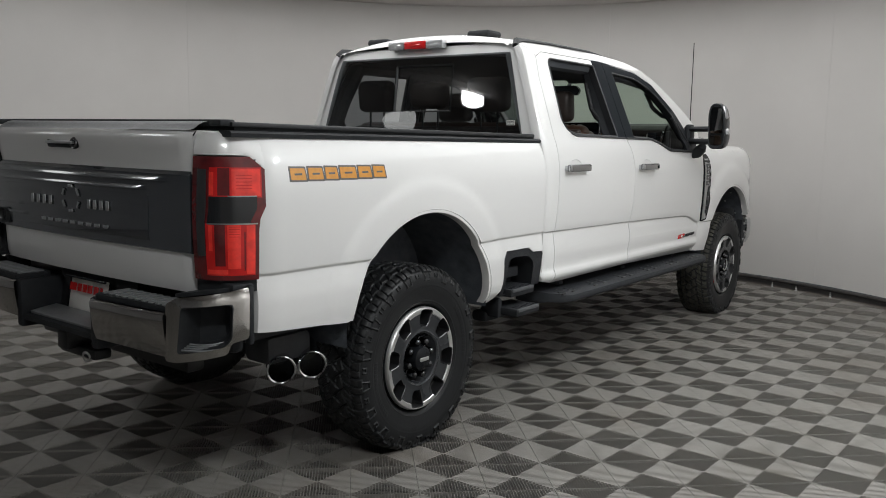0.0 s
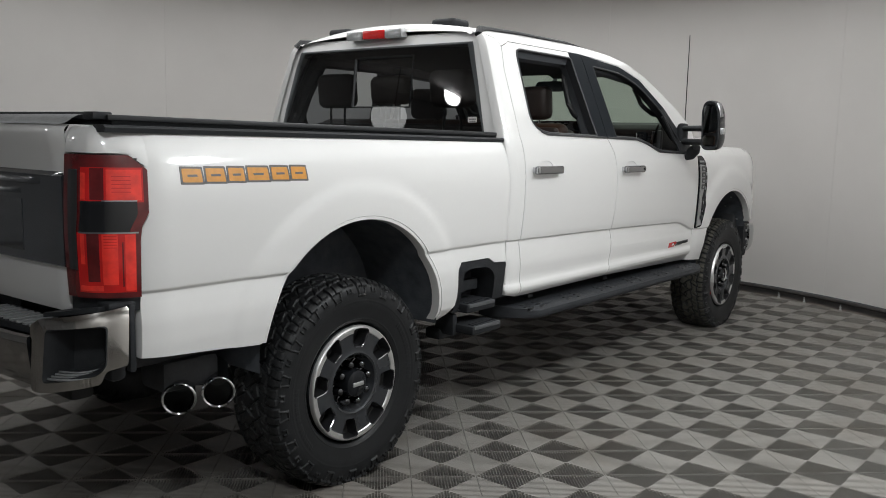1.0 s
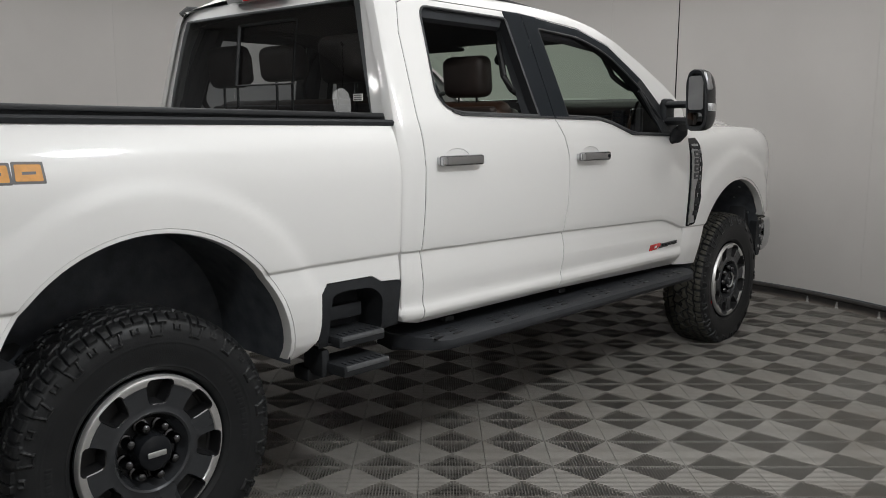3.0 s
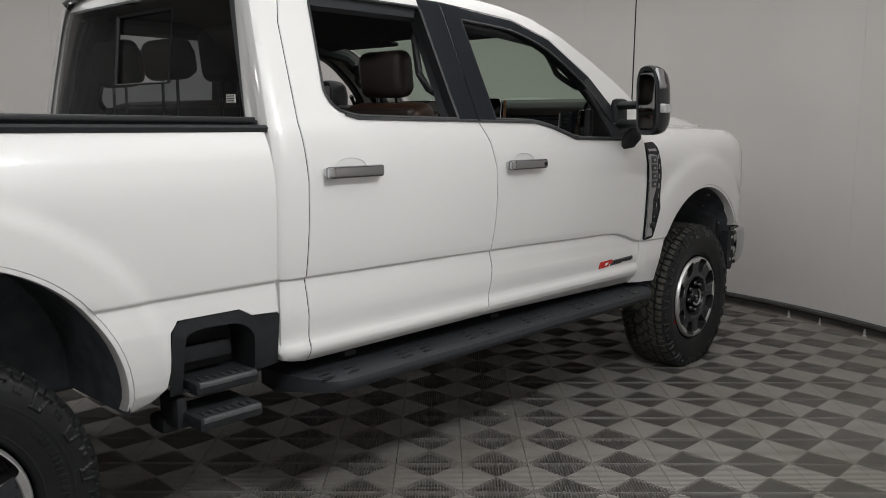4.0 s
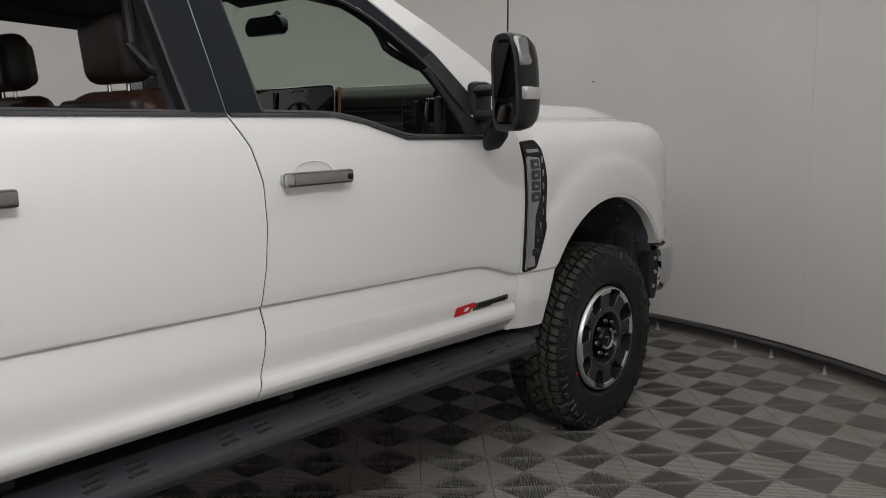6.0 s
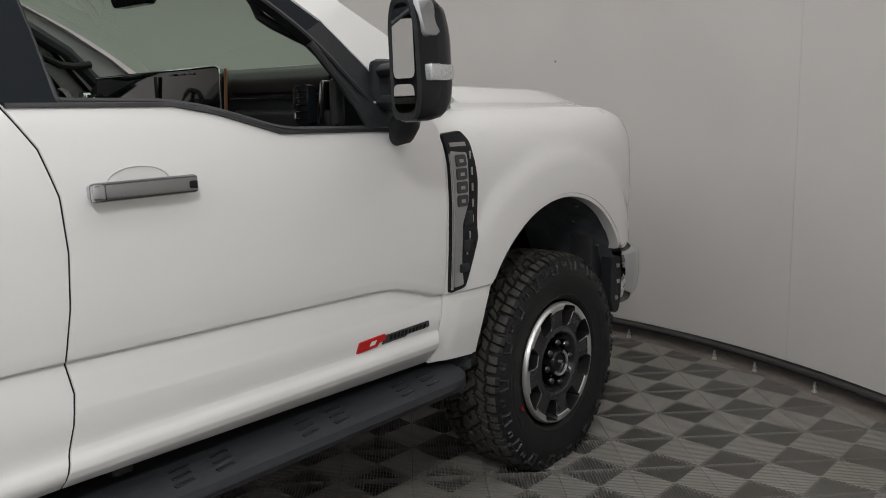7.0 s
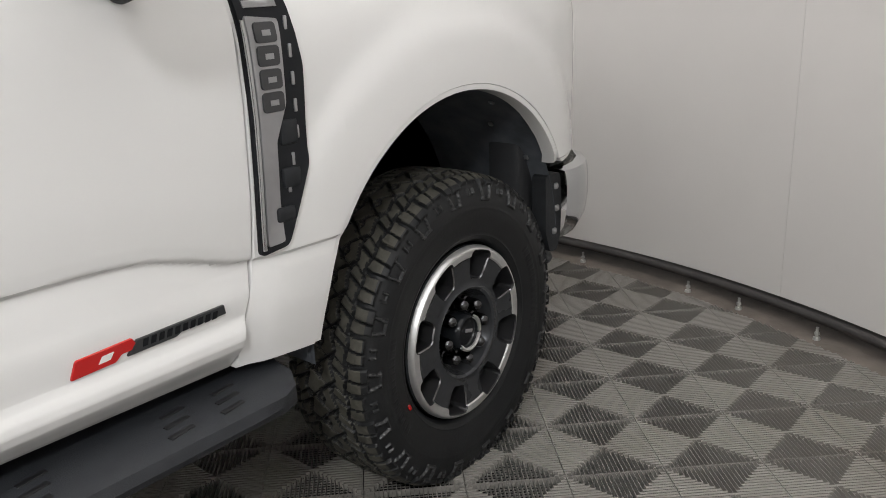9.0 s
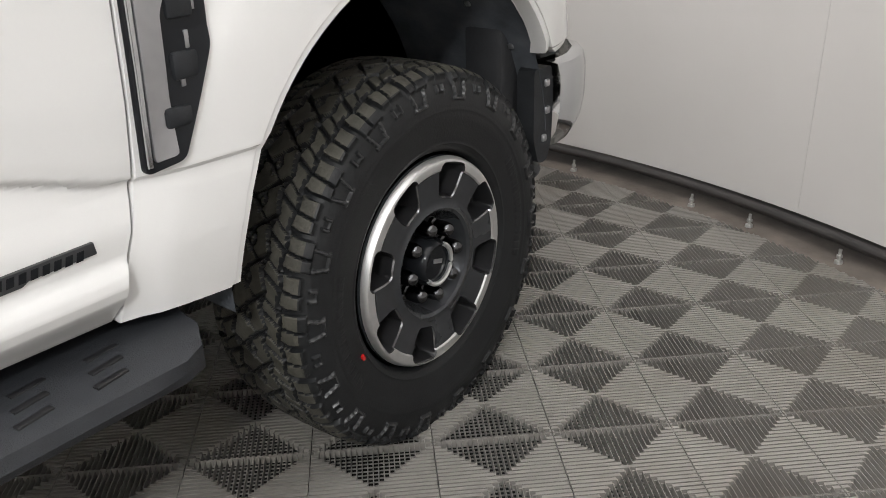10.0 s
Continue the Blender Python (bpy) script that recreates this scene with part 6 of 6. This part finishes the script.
bm = bmesh.new()
grid(bm, span(1.16, 2.62, 14), span(-0.70, 0.70, 12), lambda y, x: (x, y, edge_z(y) - 0.085 + 0.03 * (1 - (x / 0.7) ** 2)))
part("headliner", bm, HEADLINER, truck, "charcoal headliner")
for side in (1, -1):
    bm = bmesh.new()
    # inner pillar and header trims
    for pts, r in (([(2.02, 1.40), (1.97, 1.93)], 0.055), ([(3.32, 1.44), (3.04, 1.690), (2.76, 1.842), (2.45, 1.888), (1.95, 1.915), (1.3, 1.915)], [0.028, 0.028, 0.032, 0.045, 0.045, 0.045]),
                   ([(1.20, 1.42), (1.24, 1.70), (1.30, 1.93)], 0.055)):
        tube(bm, [(side * (door_x(z) - 0.062), y, z) for y, z in pts], r, 8)
    part("pillar_trim", bm, HEADLINER, truck)
    bm = bmesh.new()
    prism(bm, [(1.20, 0.75), (1.20, 1.47), (1.40, 1.455), (2.45, 1.44), (2.75, 1.37), (3.30, 1.35), (3.34, 0.75)], lambda a, b, d: (side * (0.865 - d), a, b), 0.04)
    part("door_card", bm, DASH, truck, "black inner door card")
    # grab handles
    for pts in ([(1.955, 1.84), (1.93, 1.80), (1.905, 1.66), (1.935, 1.60), (1.985, 1.575)], [(2.83, 1.80), (2.862, 1.735), (2.868, 1.700), (2.90, 1.680), (3.00, 1.638), (3.06, 1.632), (3.13, 1.640)]):
        bm = bmesh.new()
        tube(bm, [(side * (door_x(z) - 0.10), y, z) for y, z in pts], 0.015, 8)
        part("grab_handle", bm, DASH, truck, "black grab handle")
    bm = bmesh.new()
    tube(bm, [(side * 0.80, 2.03, 1.80), (side * 0.79, 2.00, 1.50), (side * 0.70, 1.98, 1.2)], 0.022, 6, flat=0.15)
    part("seat_belt", bm, SEAL, truck)
# floor and dash
bm = bmesh.new()
box(bm, (0, 2.25, 0.80), (1.70, 2.3, 0.05))
part("cab_floor", bm, HEADLINER, truck)
dash = new("dashboard")
dash.parent = truck
tagged(dash, "black and brown dashboard with wide dark screens and copper trim")
bm = bmesh.new()
prism(bm, rounded([(3.13, 1.05), (3.115, 1.40), (3.118, 1.530), (3.16, 1.570), (3.28, 1.588), (3.43, 1.555), (3.46, 1.0)], 0.03), lambda a, b, d: (-0.78 + d, a, b), 1.56)
part("dash_top", bm, DASH, dash)
bm = bmesh.new()
prism(bm, rounded([(3.105, 1.49), (3.100, 1.535), (3.125, 1.566), (3.16, 1.575), (3.16, 1.49)], 0.012), lambda a, b, d: (0.255 + d, a, b), 0.50)
part("dash_pad", bm, DASHBROWN, dash, "dark brown stitched dash pad")
bm = bmesh.new()
box(bm, (0.50, 3.098, 1.478), (0.49, 0.012, 0.008), 0.003)
part("pad_trim", bm, GLOSS, dash)
bm = bmesh.new()
prism(bm, rounded([(3.10, 1.18), (3.095, 1.43), (3.13, 1.45), (3.13, 1.18)], 0.01), lambda a, b, d: (0.26 + d, a, b), 0.52)
part("glovebox", bm, DASH, dash)
bm = bmesh.new()
prism(bm, rounded([(-0.66, 1.30), (0.215, 1.30), (0.215, 1.588, 0.03), (-0.66, 1.578)], 0.012), lambda a, b, d: (a, 3.112 - d + 0.05 * (b - 1.45), b), 0.026, 0.004)
scr = part("wide_screen", bm, SCREEN, dash, "wide dark instrument and centre screen")
bm = bmesh.new()
tube(bm, [(-0.655, 3.090, 1.580), (-0.2, 3.090, 1.586), (0.190, 3.090, 1.590), (0.208, 3.090, 1.583), (0.216, 3.088, 1.565), (0.216, 3.080, 1.32)], 0.0035, 8)
part("screen_frame", bm, CHROME, scr)
for x in (-0.08, -0.02, 0.04):
    bm = bmesh.new()
    box(bm, (x, 3.086, 1.572), (0.030, 0.006, 0.006), 0.002)
    part("button", bm, SATIN, scr)
bm = bmesh.new()
box(bm, (-0.19, 3.083, 1.47), (0.012, 0.010, 0.20), 0.003)
part("screen_divider", bm, DASH, scr)
bm = bmesh.new()
box(bm, (0.240, 3.088, 1.470), (0.014, 0.008, 0.225), 0.003, pose(0, 0, 0, -4, 0, 0))
part("copper_strip", bm, COPPER, dash, "copper trim strip")
for x in (1, -1):
    bm = bmesh.new()
    prism(bm, rounded([(x * 0.632, 1.395), (x * 0.702, 1.395), (x * 0.702, 1.515), (x * 0.632, 1.515)], 0.012), lambda a, b, d: (a, 3.095 - d, b), 0.03, 0.004)
    v_ob = part("air_vent", bm, GLOSS, dash, "dash air vent with a chrome surround")
    for k in range(5):
        bm = bmesh.new()
        box(bm, (x * 0.667, 3.063, 1.412 + 0.021 * k), (0.045, 0.004, 0.005), 0.001)
        part("vane", bm, DARKCHROME, v_ob)
    bm = bmesh.new()
    tube(bm, [(x * 0.633, 3.064, 1.41), (x * 0.635, 3.064, 1.505)], 0.005, 8)
    part("surround", bm, CHROME, v_ob)
    bm = bmesh.new()
    prism(bm, rounded([(x * 0.722, 1.395), (x * 0.745, 1.395), (x * 0.762, 1.525), (x * 0.745, 1.525)], 0.008), lambda a, b, d: (a, 3.105 - d, b), 0.03, 0.004)
    part("handle_trim", bm, CHROME, v_ob)
    bm = bmesh.new()
    box(bm, (x * 0.790, 3.10, 1.46), (0.035, 0.04, 0.14), 0.012)
    part("end_panel", bm, DARKBADGE, v_ob)
bm = bmesh.new()
lathe(bm, [(0.190, 0.0), (0.180, 0.016), (0.170, 0.0), (0.180, -0.016)], 40, closed=True)
lathe(bm, [(0.0, -0.02), (0.07, -0.015), (0.075, 0.01), (0.0, 0.02)], 24)
for a in (90, 215, 325):
    box(bm, (0, 0.12 * math.cos(radians(a)), 0.12 * math.sin(radians(a))), (0.02, 0.11, 0.035), 0.006, pose(0, 0, 0, a, 0, 0))
bmesh.ops.transform(bm, matrix=pose(-0.42, 2.76, 1.36, 0, 0, 0) @ pose(0, 0, 0, 0, 0, 90) @ pose(0, 0, 0, 0, 22, 0), verts=bm.verts[:])
part("steering_wheel", bm, LEATHER_BLACK, truck, "black leather steering wheel")
bm = bmesh.new()
prism(bm, rounded([(-0.11, -0.035), (0.11, -0.035), (0.13, 0.0), (0.10, 0.04), (-0.10, 0.04), (-0.13, 0.0)], 0.02), lambda a, b, d: (a, 2.90 + d, 1.83 + b), 0.035, 0.006)
tube(bm, [(0, 2.93, 1.84), (0, 2.98, 1.89)], 0.015, 8)
part("rear_view_mirror", bm, GLOSS, truck, "black rear-view mirror")
for sg in (-1, 1):
    bm = bmesh.new()
    box(bm, (sg * 0.38, 2.60, 1.90), (0.42, 0.16, 0.02), 0.008, pose(0, 0, 0, -18, 0, 0))
    part("sun_visor", bm, HEADLINER, truck)
bm = bmesh.new()
box(bm, (0, 2.30, 1.02), (0.26, 1.0, 0.30), 0.04)
part("centre_console", bm, DASH, truck)


# ---- ribbed floor tiles, laid aslant to the truck ----
TILE_L, TILE_TURN = 0.2823, 43.58
TILE_U, TILE_V = Vector((math.cos(radians(TILE_TURN)), math.sin(radians(TILE_TURN)))), Vector((-math.sin(radians(TILE_TURN)), math.cos(radians(TILE_TURN))))
TILE_ORIGIN = Vector((0.999, 4.377))
RIBS = 23


def tile_bars():
    """Bars of one tile as (x0, y0, x1, y1, top): ribs square to the near edge in each quarter, cross bars under them, a rim."""
    out, L, p, w, w2 = [], TILE_L, TILE_L / RIBS, 0.0014, 0.0050
    rim, edge, e = 0.0030, 0.0018, 0.0006
    for i in range(RIBS):
        c = (i + 0.5) * p
        reach = min(c, L - c)
        out += [(c - w, rim - 0.0005, c + w, reach, 0.0), (c - w, L - reach, c + w, L - rim + 0.0005, 0.0)]
        out += [(e, c - w2, reach, c + w2, 0.0), (L - reach, c - w2, L - e, c + w2, 0.0)]
    # cross bars under the open quarters, and the low floor of the other two
    for k in range(1, 11):
        d = k * 0.0128
        for lo in (d, L - d):
            out.append((d, lo - 0.0011, L - d, lo + 0.0011, -0.0150))
    for i in range(1, RIBS):
        b = i * p
        reach = min(b, L - b)
        out += [(edge, b - 0.0030, reach, b + 0.0030, -0.0090), (L - reach, b - 0.0030, L - edge, b + 0.0030, -0.0090)]
    out += [(e, e, L - e, rim, 0.0), (e, L - rim, L - e, L - e, 0.0), (e, rim, edge, L - rim, -0.0012), (L - edge, rim, L - e, L - rim, -0.0012)]
    return out


def bars_mesh(bars, place):
    verts, faces = [], []
    for x0, y0, x1, y1, top in bars:
        b = len(verts)
        c = 0.0008
        verts += [place(x, y, z) for x, y, z in ((x0, y0, -0.0195), (x1, y0, -0.0195), (x1, y1, -0.0195), (x0, y1, -0.0195),
                                                 (x0 + c, y0 + c, top), (x1 - c, y0 + c, top), (x1 - c, y1 - c, top), (x0 + c, y1 - c, top))]
        faces += [(b + 4, b + 5, b + 6, b + 7), (b, b + 1, b + 5, b + 4), (b + 1, b + 2, b + 6, b + 5), (b + 2, b + 3, b + 7, b + 6), (b + 3, b, b + 4, b + 7)]
    return verts, faces


BARS = tile_bars()
verts, faces = bars_mesh(BARS, lambda x, y, z: (x, y, z))
tile_me = bpy.data.meshes.new("tile")
tile_me.from_pydata(verts, [], faces)
tile_me.materials.append(TILE)
EDGE_GAP = 0.125
near, far, cut = [], [], []
for i in range(-40, 41):
    for j in range(-40, 41):
        o = TILE_ORIGIN + TILE_U * (i * TILE_L) + TILE_V * (j * TILE_L)
        corners = [o + TILE_U * (a * TILE_L) + TILE_V * (b * TILE_L) for a, b in ((0, 0), (1, 0), (1, 1), (0, 1))]
        inside = sum(within(c.x, c.y, EDGE_GAP) for c in corners)
        mid_p = (corners[0] + corners[2]) / 2
        if inside == 4:
            (near if 0.30 < mid_p.x < 2.9 and -0.75 < mid_p.y < 6.2 else far).append(o)
        elif inside:
            cut.append(o)
near.sort(key=lambda o: abs(o.x - 1.2) + 0.2 * abs(o.y - 2.8))
far, near = far + near[300:], near[:300]
for o in near:
    t = new("tile", tile_me)
    t.parent = floor_ob
    t.matrix_basis = pose(o.x, o.y, 0, 0, 0, TILE_TURN)
all_v, all_f = [], []
base_v, base_f = np.array(verts), np.array(faces)
rot = np.array([[TILE_U.x, TILE_U.y, 0], [TILE_V.x, TILE_V.y, 0], [0, 0, 1]])
base_v = base_v @ rot
for k, o in enumerate(far):
    all_v.append(base_v + np.array([o.x, o.y, 0]))
    all_f.append(base_f + k * len(base_v))
count = len(far) * len(base_v)
# cut tiles along the wall
for o in cut:
    kept = []
    for x0, y0, x1, y1, top in BARS:
        along_x = (x1 - x0) > (y1 - y0)
        n = max(2, int((x1 - x0 if along_x else y1 - y0) / 0.012))
        ok = []
        for q in range(n + 1):
            x, y = (x0 + (x1 - x0) * q / n, (y0 + y1) / 2) if along_x else ((x0 + x1) / 2, y0 + (y1 - y0) * q / n)
            p = o + TILE_U * x + TILE_V * y
            if within(p.x, p.y, EDGE_GAP):
                ok.append(q)
        if len(ok) > 1:
            a, b = min(ok) / n, max(ok) / n
            kept.append((x0 + (x1 - x0) * a, y0, x0 + (x1 - x0) * b, y1, top) if along_x else (x0, y0 + (y1 - y0) * a, x1, y0 + (y1 - y0) * b, top))
    if kept:
        v, f = bars_mesh(kept, lambda x, y, z: (x, y, z))
        all_v.append(np.array(v) @ rot + np.array([o.x, o.y, 0]))
        all_f.append(np.array(f) + count)
        count += len(v)
V, F = np.concatenate(all_v), np.concatenate(all_f)
rest_me = bpy.data.meshes.new("floor_tiles")
rest_me.vertices.add(len(V))
rest_me.vertices.foreach_set("co", V.ravel())
rest_me.loops.add(F.size)
rest_me.loops.foreach_set("vertex_index", F.ravel().astype(np.int32))
rest_me.polygons.add(len(F))
rest_me.polygons.foreach_set("loop_start", np.arange(0, F.size, 4, dtype=np.int32))
rest_me.update(calc_edges=True)
rest_me.validate()
rest_me.shade_flat()
rest_me.materials.append(TILE)
rest = new("floor_tiles", rest_me)
rest.parent = floor_ob
tagged(rest, "ribbed grey plastic floor tiles", kind="stuff")
